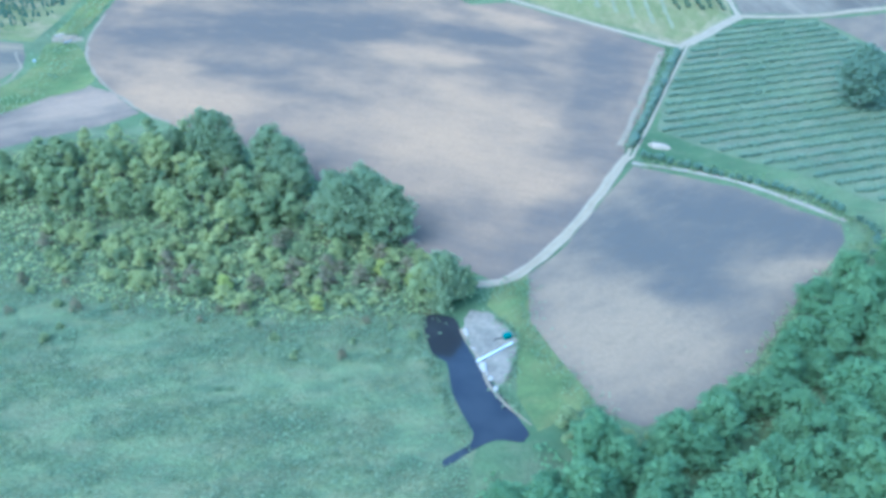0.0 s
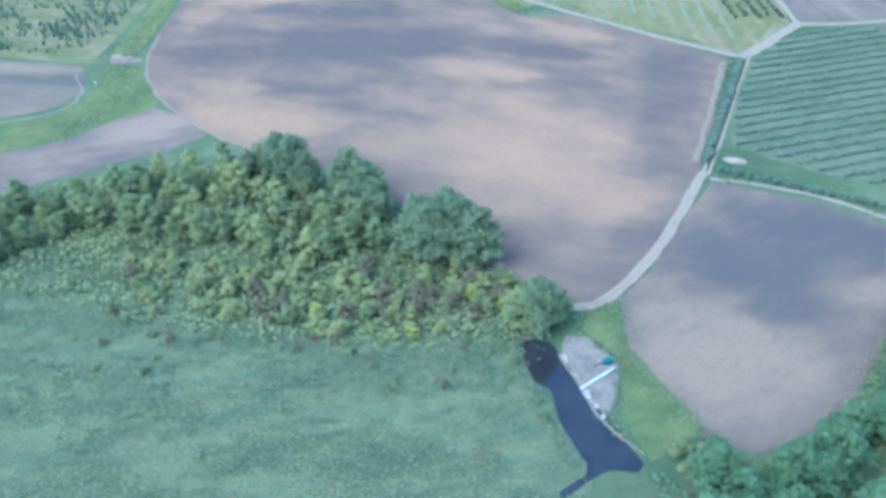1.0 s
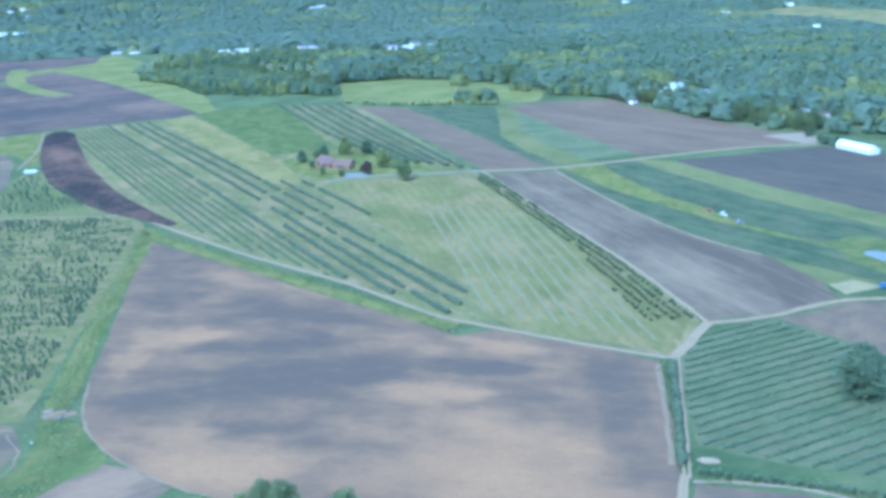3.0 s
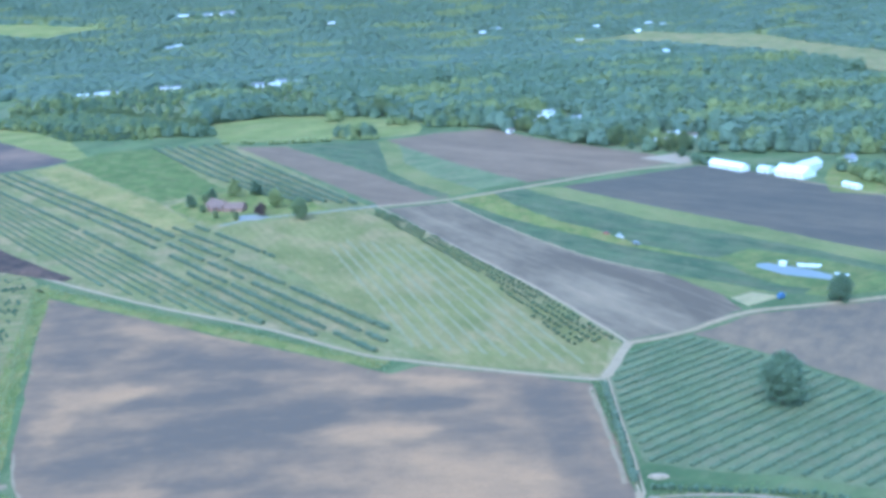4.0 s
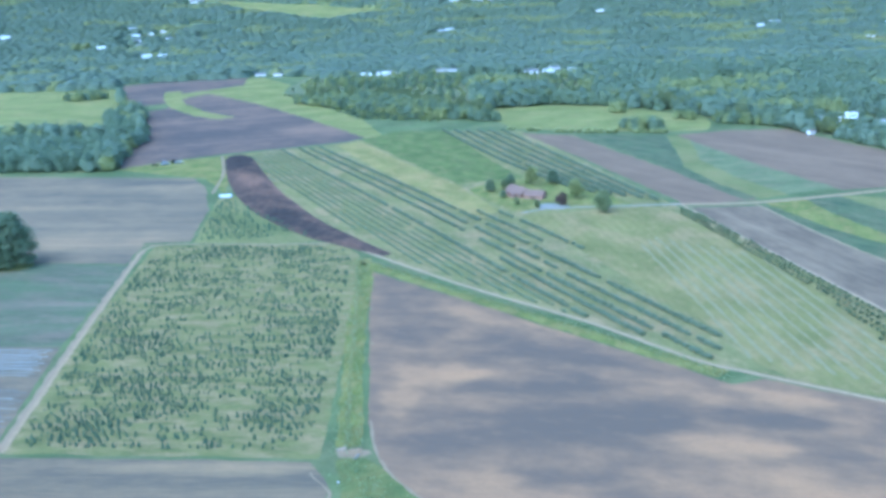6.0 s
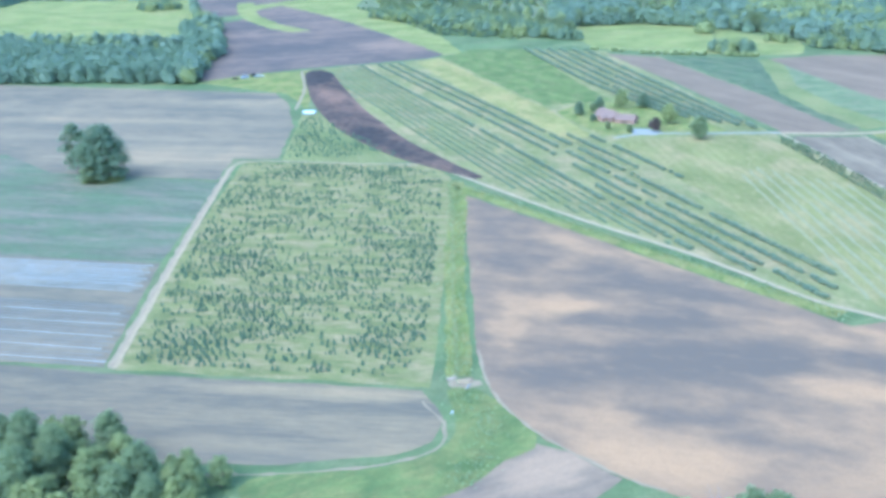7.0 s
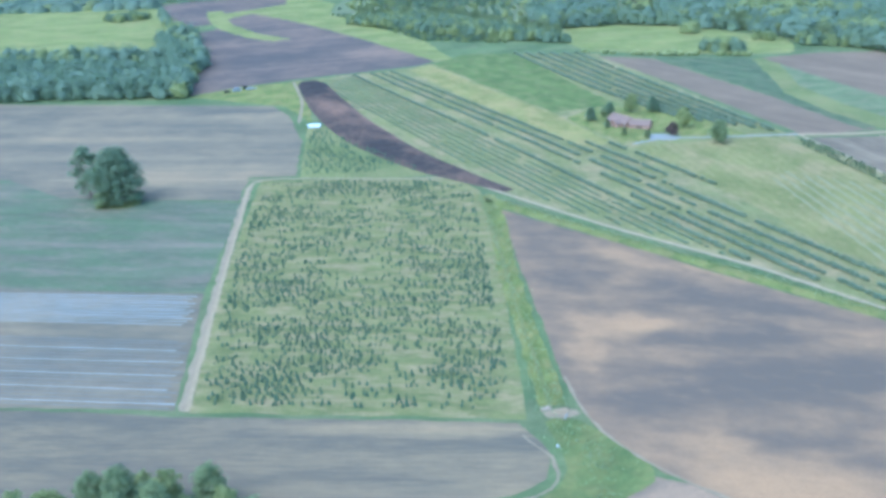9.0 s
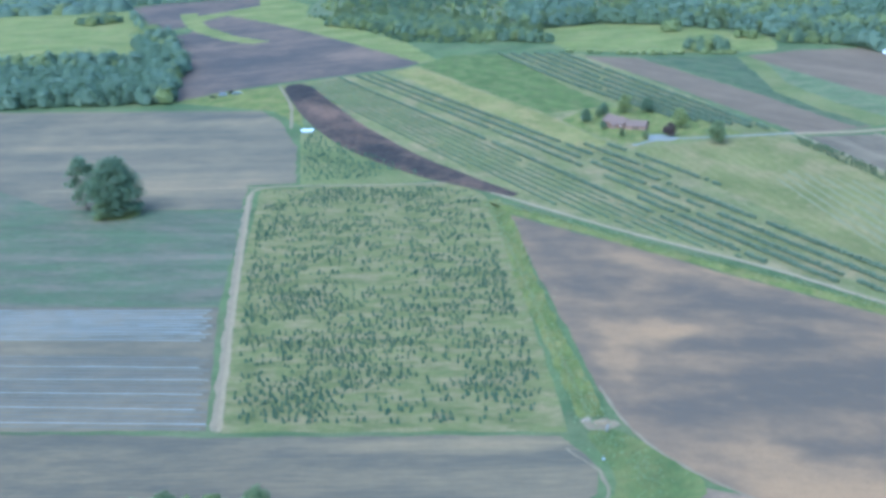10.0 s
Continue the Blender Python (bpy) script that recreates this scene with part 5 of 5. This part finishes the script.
# garden trees
GARDEN = [tree_proto(10, 9, 0.5, 22, 50, 0.5, mt, 531 + i, 0.22) for i, mt in enumerate((L_DARK, L_OAK, L_MID))]
for x, y, s, k, lab in (
        (-54, 757, 0.95, 0, "dark upright garden tree"), (-47, 733, 0.55, 0, "small round garden tree"), (-36, 776, 0.9, 0, "dark garden tree behind the farmhouse"), (-19, 780, 1.35, 2, "light green garden tree behind the farmhouse"),
        (-3, 776, 1.15, 0, "dark upright garden tree"), (5, 720, 1.4, 2, "light green willow on the lawn"), (15, 673, 1.5, 1, "round dark tree beside the driveway"), (-40, 709, 0.55, 1, "bush beside the farmhouse wall"), (-27, 696, 0.6, 1, "bush beside the grey driveway"), (-42, 768, 0.7, 1, "round garden tree beside the house")):
    plant(GARDEN[k], x, y, s, lab, "garden_tree", "garden trees", z=0.1)
plant(tree_proto(8, 8, 0.5, 20, 50, 0.45, L_PURPLE, 521, 0.2), -9, 700, 1.15, "purple-leaved round garden tree", "garden_tree", "garden trees", z=0.1)


# ---- buildings ----
def gable(bm, w, d, h, rise, over=0.5, thick=0.25):
    """A pitched roof of two slabs; the ridge runs along x."""
    for s in (-1, 1):
        e0, e1 = s * (d / 2 + over), 0.0
        z0, z1 = h - over * rise / (d / 2), h + rise
        pts = [(-w / 2 - over, e0, z0), (w / 2 + over, e0, z0), (w / 2 + over, e1, z1), (-w / 2 - over, e1, z1)]
        lo = [bm.verts.new(p) for p in pts]
        hi = [bm.verts.new((p[0], p[1], p[2] + thick)) for p in pts]
        bm.faces.new(lo)
        bm.faces.new(hi[::-1])
        for k in range(4):
            bm.faces.new((lo[k], hi[k], hi[(k + 1) % 4], lo[(k + 1) % 4]))
    bmesh.ops.recalc_face_normals(bm, faces=bm.faces[:])
    return bm


def body(bm, w, d, h, rise):
    """Walls with gable ends."""
    s = [(-w / 2, -d / 2), (w / 2, -d / 2), (w / 2, d / 2), (-w / 2, d / 2)]
    lo = [bm.verts.new((*p, -0.2)) for p in s]
    hi = [bm.verts.new((*p, h)) for p in s]
    a, b = bm.verts.new((-w / 2, 0, h + rise)), bm.verts.new((w / 2, 0, h + rise))
    bm.faces.new((lo[0], lo[1], hi[1], hi[0]))
    bm.faces.new((lo[2], lo[3], hi[3], hi[2]))
    bm.faces.new((lo[1], lo[2], hi[2], b, hi[1]))
    bm.faces.new((lo[3], lo[0], hi[0], a, hi[3]))
    bmesh.ops.recalc_face_normals(bm, faces=bm.faces[:])
    return bm


def building(name, x, y, z, turn, w, d, h, rise, wall, roof, label, windows=3, chimney=False, group="", category="house"):
    ob = thing(name, pose(x, y, z, 0, 0, turn), label, category, group)
    part("wall", body(bmesh.new(), w, d, h, rise), wall, ob)
    rf = part("roof", gable(bmesh.new(), w, d, h, rise), roof, ob)
    for s in (-1, 1):
        for k in range(windows):
            px = -w / 2 + w * (k + 0.5) / windows
            if s < 0 and k == windows // 2:
                part("door", box(bmesh.new(), px - 0.5, px + 0.5, -d / 2 - 0.06, -d / 2 + 0.02, 0, 2.05), M_DOOR, ob)
            else:
                wi = part("window", box(bmesh.new(), px - 0.6, px + 0.6, s * d / 2 - 0.05, s * d / 2 + 0.05, 1.0, 2.2), M_WHITE, ob)
                part("pane", box(bmesh.new(), px - 0.5, px + 0.5, s * d / 2 - 0.07, s * d / 2 + 0.07, 1.1, 2.1), M_GLASS, wi)
    if chimney:
        part("chimney", box(bmesh.new(), w * 0.2, w * 0.2 + 0.8, -0.4, 0.4, h + rise - 0.8, h + rise + 1.0, 0.04), M_BRICK, rf)
    return ob


# farmhouse with garage wing
fh = building("farmhouse", -34, 741, 0.12, -66, 22, 11, 3.0, 3.6, M_BRICK, M_REDROOF, "low brick farmhouse with reddish-brown shingle roof", 5, True)
wg = part("garage_wing", body(bmesh.new(), 14, 10, 2.8, 3.0), M_BRICK, fh)
wr = part("roof", gable(bmesh.new(), 14, 10, 2.8, 3.0), M_REDROOF, fh)
for q in (wg, wr):
    q.matrix_basis = pose(16, 4.0, 0, 0, 0, 38)
porch = part("porch", body(bmesh.new(), 6, 7, 2.6, 1.8), M_BRICK, fh)
porch.matrix_basis = pose(3, -7.0, 0, 0, 0, 90)
pr = part("roof", gable(bmesh.new(), 6, 7, 2.6, 1.8), M_REDROOF, fh)
pr.matrix_basis = pose(3, -7.0, 0, 0, 0, 90)
gd = part("garage_door", box(bmesh.new(), -2.3, 2.3, -5.08, -5.0, 0, 2.2), M_DOOR, fh, "brown garage door")
gd.matrix_basis = pose(16, 4.0, 0, 0, 0, 38)
field("driveway_apron", [(-24, 708), (-12, 706), (-4, 694), (-10, 687), (-26, 690)], 0.155, M_CONCRETE, "pale grey paved yard before the garage", "driveway", 0.5)

# white sheds by the road
building("long_shed", 352, 668, 0.05, -78, 34, 9, 3.2, 2.4, M_WHITE, M_WHITEFILM, "long white farm shed with white roof", 6, category="shed")
building("farm_shed", 366, 640, 0.05, -75, 10, 8, 3.0, 1.8, M_WHITE, M_LIGHTROOF, "small pale shed between white barns", 2, category="shed")
building("barn", 375, 617, 0.05, -70, 24, 16, 4.5, 3.2, M_WHITE, M_WHITEFILM, "large white barn with white metal roof", 4, category="barn")
building("barn", 398, 632, 0.05, 20, 22, 10, 4.5, 3.0, M_WHITE, M_LIGHTROOF, "white barn behind the sheds", 3, category="barn")
building("farm_shed", 381, 563, 0.05, -85, 14, 4, 2.4, 0.8, M_WHITE, M_WHITEFILM, "low white trailer-like shed by a lane", 3, category="shed")
building("house", 440, 640, 0.05, 20, 14, 9, 3, 2.6, M_WHITE, M_GREYROOF, "pale house among trees", 3, category="house")
building("house", 430, 575, 0.05, 10, 13, 9, 3, 2.6, M_BRICK, M_BROWNROOF, "brown-roofed house on a lawn", 3, category="house")

HOUSES = []


def village():
    """Scattered white houses at the edge of the woods."""
    r = random.Random(77)
    spots = [(318, 1030, 16), (364, 1052, 18), (375, 996, 14), (282, 955, 8), (402, 836, 11), (408, 815, 10), (327, 1008, 10), (350, 1022, 16), (372, 990, 13), (340, 985, 12), (372, 806, 12), (-365, 1905, 18), (-330, 1888, 22), (-158, 1750, 26), (-135, 1790, 20), (-118, 1835, 24), (-165, 1800, 18), (-30, 1832, 22), (-10, 1826, 16), (120, 1716, 30), (150, 1720, 26), (195, 1742, 22), (170, 1780, 18),
             (-822, 2520, 26), (-788, 2170, 24), (-882, 2168, 26), (-677, 2356, 30), (-640, 2350, 20), (-687, 2667, 24), (-816, 2819, 24), (-780, 2700, 28), (-750, 2740, 22), (-721, 2767, 22), (-718, 3287, 60), (-1102, 2665, 30), (-671, 2122, 18), (-740, 2560, 22), (-760, 2620, 20),
             (216, 3072, 60), (160, 3085, 34), (89, 3096, 40), (469, 2780, 26), (779, 2406, 24), (1050, 2313, 22), (1197, 2231, 24), (1170, 2260, 20), (893, 2107, 40), (822, 2426, 36), (914, 2120, 24), (1089, 2171, 26), (902, 1718, 20), (1040, 1818, 24), (1020, 1830, 20), (932, 1909, 18), (20, 2603, 26), (40, 2612, 20), (1060, 1790, 20), (985, 1850, 18)]
    for x, y, w in spots:
        w = w * 0.75 if w > 20 else w
        if inside(P_HILL, x, y) or inside(P_STRIP, x, y):
            continue
        z = float(height(x, y))
        far = y > 1500
        wall = M_WHITE
        roof = r.choice([M_GREYROOF, M_LIGHTROOF, M_LIGHTROOF, M_WHITEFILM, M_BROWNROOF] if not far else [M_LIGHTROOF, M_WHITEFILM, M_GREYROOF])
        h = 3.2 if w < 20 else 5.0
        building("house" if w < 28 else "farm_hall", x, y, z + 0.05, r.uniform(-25, 25), w, w * 0.55 if w < 28 else w * 0.35, h, w * 0.12, wall, roof, "white house with pale roof at the edge of woods" if w < 28 else "long white hall among far woods", 3, group="village houses", category="house" if w < 28 else "hall")
        HOUSES.append((x, y, w))


village()

# ---- far woods ----
P_LAWNS = [[(-230, 1760), (-80, 1740), (-10, 1740), (60, 1700), (60, 1600), (-20, 1560), (-130, 1540), (-230, 1620)], [(60, 1680), (125, 1690), (165, 1600), (150, 1290), (100, 1290), (100, 1420), (80, 1500)], [(290, 1000), (310, 1050), (390, 1060), (400, 985), (350, 925), (300, 930)], [(320, 800), (350, 850), (410, 860), (420, 800), (370, 745)]]
P_CLEAR = [(-900, -600), (-900, 1200), (-600, 1150), (-430, 1150), (-395, 950), (-385, 925), (-400, 1130), (-480, 1440), (-500, 1440), (-620, 1860), (-350, 1870), (-270, 1860), (-180, 1740), (-110, 1800), (-20, 1800), (-5, 1500), (-15, 1210), (8, 1264), (88, 1276), (152, 1232), (186, 1184), (230, 1100), (275, 1000), (300, 885), (326, 800), (350, 745), (384, 690), (424, 650), (448, 590), (440, 520), (470, 400), (700, 300), (900, -600)]
P_PAST = [(-600, 1190), (-445, 1190), (-475, 1330), (-590, 1760), (-900, 1800), (-900, 1300)]


def clearing(x, y):
    if inside(P_CLEAR, x, y) or inside(P_PAST, x, y) or inside(P_HILL, x, y) or inside(P_STRIP, x, y):
        return True
    if any(inside(q, x, y) for q in P_LAWNS):
        return True
    for hx, hy, w in HOUSES:
        # open ground round each house, drawn out towards the camera so trees leave it visible
        dy = y - hy
        if abs(x - hx - 0.12 * dy) < w * 1.1 + 8 and -70 - w < dy < w * 0.6 and (dy > -35 or noise.noise(Vector((x * 0.03, y * 0.03, 9))) > -0.15):
            return True
    return False


def woods():
    near, far = [], []
    cx, cy = -100.0, 20.0
    for lo, hi, gap, out in ((860, 1750, 10.5, near), (1750, 4330, 14.0, far)):
        for y in np.arange(300, hi + cy, gap * 0.87):
            for x in np.arange(-3300, 3300, gap):
                r = math.hypot(x - cx, y - cy)
                if not lo <= r < hi or not -0.80 < math.atan2(x - cx, y - cy) < 0.92:
                    continue
                px, py = x + RNG.uniform(-.48, .48) * gap, y + RNG.uniform(-.48, .48) * gap
                # small glades where the canopy opens
                if noise.noise(Vector((px * 0.004, py * 0.009, 21))) > 0.46:
                    continue
                if not clearing(px, py):
                    out.append((px, py))
    for nm, pts, r0, h0, n in (("woodland", near, 7.8, 14.5, 6), ("distant_woodland", far, 15.0, 12.5, 5)):
        p = np.array(pts)
        N = len(p)
        grove = np.array([noise.noise(Vector((a * 0.005, b * 0.009, 3))) + 0.5 * noise.noise(Vector((a * 0.016, b * 0.03, 8))) for a, b in p])
        stand = np.array([noise.noise(Vector((a * 0.010, b * 0.016, 13))) for a, b in p])
        f = (RNG.uniform(0.7, 1.35, N) if n == 6 else RNG.uniform(0.85, 1.15, N)) * (1 + 0.35 * stand)
        dark = grove + RNG.normal(size=N) * 0.12
        for lab, msk, mat in (("dark", dark > 0.14, L_DARK), ("mid", (dark <= 0.14) & (dark > -0.3), L_HAZED), ("light", dark <= -0.3, L_MID)):
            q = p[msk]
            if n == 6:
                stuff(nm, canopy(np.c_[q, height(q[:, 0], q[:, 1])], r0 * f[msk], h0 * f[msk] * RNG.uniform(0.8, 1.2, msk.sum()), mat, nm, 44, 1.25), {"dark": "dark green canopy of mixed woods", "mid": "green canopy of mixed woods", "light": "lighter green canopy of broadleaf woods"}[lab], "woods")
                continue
            # low overlapping crowns soften the shading, standing in for distant haze
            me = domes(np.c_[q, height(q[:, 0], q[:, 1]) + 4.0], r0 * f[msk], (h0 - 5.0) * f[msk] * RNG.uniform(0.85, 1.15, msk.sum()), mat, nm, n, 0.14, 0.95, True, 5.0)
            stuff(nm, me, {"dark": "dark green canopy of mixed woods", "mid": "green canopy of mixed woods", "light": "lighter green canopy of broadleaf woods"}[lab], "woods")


woods()
for q in P_LAWNS:
    field("lawn", q, 0.08, M_VINE, "open lawn before village houses", "lawn", 6.0, True, 20.0)


# separate belts and groups that stand before the woods
def belt(poly, gap, lo, hi, mats, seed, label):
    pts = {m.name: [] for m in mats}
    by = {m.name: m for m in mats}
    scatter(poly, gap, lambda x, y, r: pts[r.choice(mats).name].append((x, y, r.uniform(lo, hi))), seed)
    for k, q in pts.items():
        if q:
            q = np.array(q)
            me = canopy(np.c_[q[:, :2], height(q[:, 0], q[:, 1])], q[:, 2] * 0.5, q[:, 2], by[k], "tree_belt", 90, 0.9)
            stuff("tree_belt", me, label, "trees")


belt([(-900, 1010), (-567, 953), (-480, 948), (-382, 926), (-405, 1060), (-440, 1180), (-475, 1320), (-490, 1310), (-450, 1170), (-425, 1080), (-520, 1110), (-600, 1130), (-900, 1220)], 8.5, 10, 20, [L_DARK, L_DARK, L_HAZED], 601, "dense belt of trees behind a tilled field")
belt([(-262, 1420), (-200, 1440), (-150, 1445), (-20, 1190), (0, 1140), (-60, 1180), (-150, 1265)], 8.0, 8, 16, [L_DARK, L_MID], 602, "belt of dark trees beside a meadow")
belt([(-290, 1540), (-240, 1420), (-160, 1215), (-60, 1160), (-90, 1200), (-170, 1330), (-230, 1470)], 9.0, 3, 6, [L_MID, L_DARK], 603, "rough shrubs beside a meadow")
belt([(112, 1042), (122, 1054), (150, 1052), (160, 1040), (150, 1030), (124, 1030)], 7.0, 8, 14, [L_MID, L_DARK], 604, "clump of round trees in a hay meadow")
belt([(190, 1100), (212, 1106), (212, 1088), (192, 1086)], 7.0, 8, 11, [L_MID], 605, "small clump of trees in a hay meadow")
belt([(215, 1060), (270, 1010), (285, 1000), (300, 1010), (240, 1090)], 8.0, 8, 13, [L_MID, L_DARK], 606, "trees at the meadow corner")
belt([(300, 975), (390, 950), (400, 900), (330, 830), (312, 880)], 13.0, 3, 7, [L_MID, L_DARK, L_HAZED], 607, "trees round village houses")
belt([(398, 545), (440, 560), (446, 600), (424, 640), (410, 610), (402, 580)], 11.0, 6, 11, [L_DARK, L_MID], 608, "garden trees beside white barns")
belt([(345, 715), (352, 720), (352, 690), (345, 692)], 5.0, 5, 8, [L_DARK], 609, "dark trees at the end of a shed")
belt([(134, 1168), (152, 1168), (152, 1186), (136, 1186)], 7.0, 12, 17, [L_MID], 611, "large round trees at the end of a hay meadow")
belt([(-280, 1580), (-260, 1840), (-30, 1790), (-10, 1500), (-30, 1250), (-150, 1460)], 28, 4, 12, [L_DARK, L_MID], 613, "scattered trees on an open meadow")
belt(P_LAWNS[0], 17, 4, 11, [L_DARK, L_MID], 621, "scattered trees on a village lawn")
belt(P_LAWNS[1], 18, 4, 11, [L_DARK, L_MID], 622, "scattered trees on a village lawn")
belt(P_LAWNS[2], 15, 4, 9, [L_DARK, L_MID, L_HAZED], 623, "garden trees between white houses")
belt(P_LAWNS[3], 15, 4, 9, [L_DARK, L_MID, L_HAZED], 624, "garden trees between white houses")
belt([(-640, 1600), (-600, 1650), (-560, 1600), (-600, 1560)], 10, 8, 13, [L_DARK, L_MID], 612, "clump of trees in a pasture")


# tall trees standing along the edge of the woods
r = random.Random(41)
for edge, back in (([(-20, 1232), (20, 1276), (90, 1288), (156, 1242), (196, 1190), (236, 1108), (250, 1066)], 26), ([(285, 1005), (312, 900), (336, 812), (362, 760)], 16), ([(-250, 1445), (-150, 1420), (-60, 1290), (-10, 1180)], 14)):
    for v in spline(edge, 10.0):
        for off in (0.0, back):
            if r.random() < 0.85:
                plant(r.choice(OAKS + MIDS), v.x + r.uniform(-4, 4) + off * 0.5, v.y + r.uniform(-4, 4) + off, r.uniform(0.7, 1.2), "tall broadleaf tree at the edge of woods", "woodland_tree", "trees at the wood edge")


# ---- vehicles and small things ----
def car(x, y, turn, paint, label, kind="car", L=4.6, H=1.5, z=0.15):
    ob = thing(kind, pose(x, y, z, 0, 0, turn), label, "vehicle")
    bm = box(bmesh.new(), -L / 2, L / 2, -0.9, 0.9, 0.3, 0.85 * H * 0.7, 0.1)
    part("body", bm, paint, ob)
    bm = box(bmesh.new(), -L * 0.32, L * 0.2, -0.8, 0.8, 0.85 * H * 0.7, H, 0.15)
    part("cabin", bm, paint, ob)
    part("windscreen", box(bmesh.new(), L * 0.2, L * 0.22, -0.7, 0.7, 0.85 * H * 0.72, H * 0.95), M_GLASS, ob)
    for sx in (-0.31, 0.31):
        for sy in (-0.85, 0.85):
            bm = bmesh.new()
            bmesh.ops.create_cone(bm, cap_ends=True, segments=12, radius1=0.33, radius2=0.33, depth=0.22, matrix=pose(sx * L, sy, 0.33, 90, 0, 0))
            part("wheel", bm, M_RUBBER, ob)
    return ob


car(180, 520, -75, M_CARWHITE, "white van parked on a grass headland", "van", 5.2, 2.1)
car(181, 502, -80, M_CARGREY, "grey pickup parked on a grass headland", "pickup", 5.4, 1.8)
car(177, 532, -70, M_CARRED, "dark red farm trailer on a grass headland", "trailer", 4.2, 1.2)
car(193, 384, 15, M_CARBLUE, "blue tractor beside a straw plot", "tractor", 4.0, 2.6)
car(-341, 951, 25, M_CARGREY, "grey farm truck on a grassy corner", "truck", 8.0, 3.2)
car(-329, 957, 15, M_CARGREY, "grey flatbed trailer on a grassy corner", "trailer", 9.0, 2.0)
car(-335, 961, 60, M_RUBBER, "dark tractor among parked farm vehicles", "tractor", 5.0, 2.8)
car(-349, 946, 5, M_RUBBER, "dark implement trailer among farm vehicles", "trailer", 6.0, 1.6)
car(-52, 770, 20, M_CARWHITE, "white vehicle behind garden trees", "van", 5.0, 2.0)


def crate_stack(x, y, turn, w, d, h, mat, label, name="pallet_cover", category="cover"):
    """A low covered stack: sheet on top, frame legs below."""
    ob = thing(name, pose(x, y, 0.1, 0, 0, turn), label, category)
    part("cover", box(bmesh.new(), -w / 2, w / 2, -d / 2, d / 2, h - 0.25, h, 0.08), mat, ob)
    for sx in (-1, 1):
        for sy in (-1, 1):
            part("leg", box(bmesh.new(), sx * w * 0.45 - 0.08, sx * w * 0.45 + 0.08, sy * d * 0.42 - 0.08, sy * d * 0.42 + 0.08, 0, h - 0.25), M_CONCRETE, ob)
    part("load", box(bmesh.new(), -w * 0.42, w * 0.42, -d * 0.38, d * 0.38, 0, h - 0.3, 0.05), M_LIGHTROOF, ob)
    return ob


crate_stack(-259, 785, -6, 9.5, 6, 1.6, M_WHITEFILM, "white sheeted stand beside a farm lane")
crate_stack(226, 428, -40, 4, 3, 2.2, M_WHITE, "white pump shed beside the irrigation pond", "pump_shed", "shed")
crate_stack(236, 420, -40, 12, 2.2, 1.2, M_WHITEFILM, "long white tank beside the irrigation pond", "water_tank", "tank")
crate_stack(240, 400, -60, 7, 1.6, 0.9, M_WHITEFILM, "white sheeting roll in the grass", "sheet_roll", "cover")
crate_stack(-151, 314, 20, 0.8, 0.6, 0.6, M_LIGHTROOF, "small white box on a grass strip", "white_box", "box")
crate_stack(-114, 251, 20, 0.9, 0.8, 1.5, M_LIGHTROOF, "small white hide at the wood edge", "white_box", "box")


def heap(x, y, w, d, h, mat, label, turn=0, name="earth_heap"):
    r = random.Random(int(x * 3 + y))
    bm = bmesh.new()
    bmesh.ops.create_icosphere(bm, subdivisions=3, radius=1.0)
    for v in bm.verts:
        k = 1 + 0.35 * noise.noise(v.co * 1.7 + Vector((x, y, 0)))
        v.co = Vector((v.co.x * w / 2 * k, v.co.y * d / 2 * k, max(v.co.z, -0.1) * h * k))
    ob = part(name, bm, mat, None)
    ob.matrix_basis = pose(x, y, 0.08, 0, 0, turn)
    tagged(ob, label, "heap")


heap(55, 256, 6.5, 3, 1.0, M_SAND, "low heap of reddish sand beside a lane", -20)
heap(-146, 336, 6, 3, 0.9, M_DUST, "low heap of rubble at a culvert", 10)
heap(-151, 338, 4, 2.5, 0.7, M_SAND, "low heap of sand at a culvert", 30)
field("culvert_apron", [(-153, 336), (-147, 338), (-141, 336), (-140, 333), (-146, 331), (-152, 332)], 0.15, M_DUST, "worn gravel crossing over a ditch", "track", 0.8, True)
ob = thing("culvert_pipe", pose(-145.5, 331.5, 0.1, 0, 0, 70), "concrete culvert pipe under a gravel crossing", "culvert")
part("pipe", tube(bmesh.new(), [(-2, 0, 0.2), (2, 0, 0.2)], [0.35, 0.35], 12), M_CONCRETE, ob)
part("mouth", tube(bmesh.new(), [(-2.06, 0, 0.2), (-2.02, 0, 0.2)], [0.28, 0.28], 12), M_RUBBER, ob)
heap(-14, 203, 3.5, 2.5, 1.0, M_DUST, "low pale mound of stony earth at the wood edge", 15, "earth_mound")
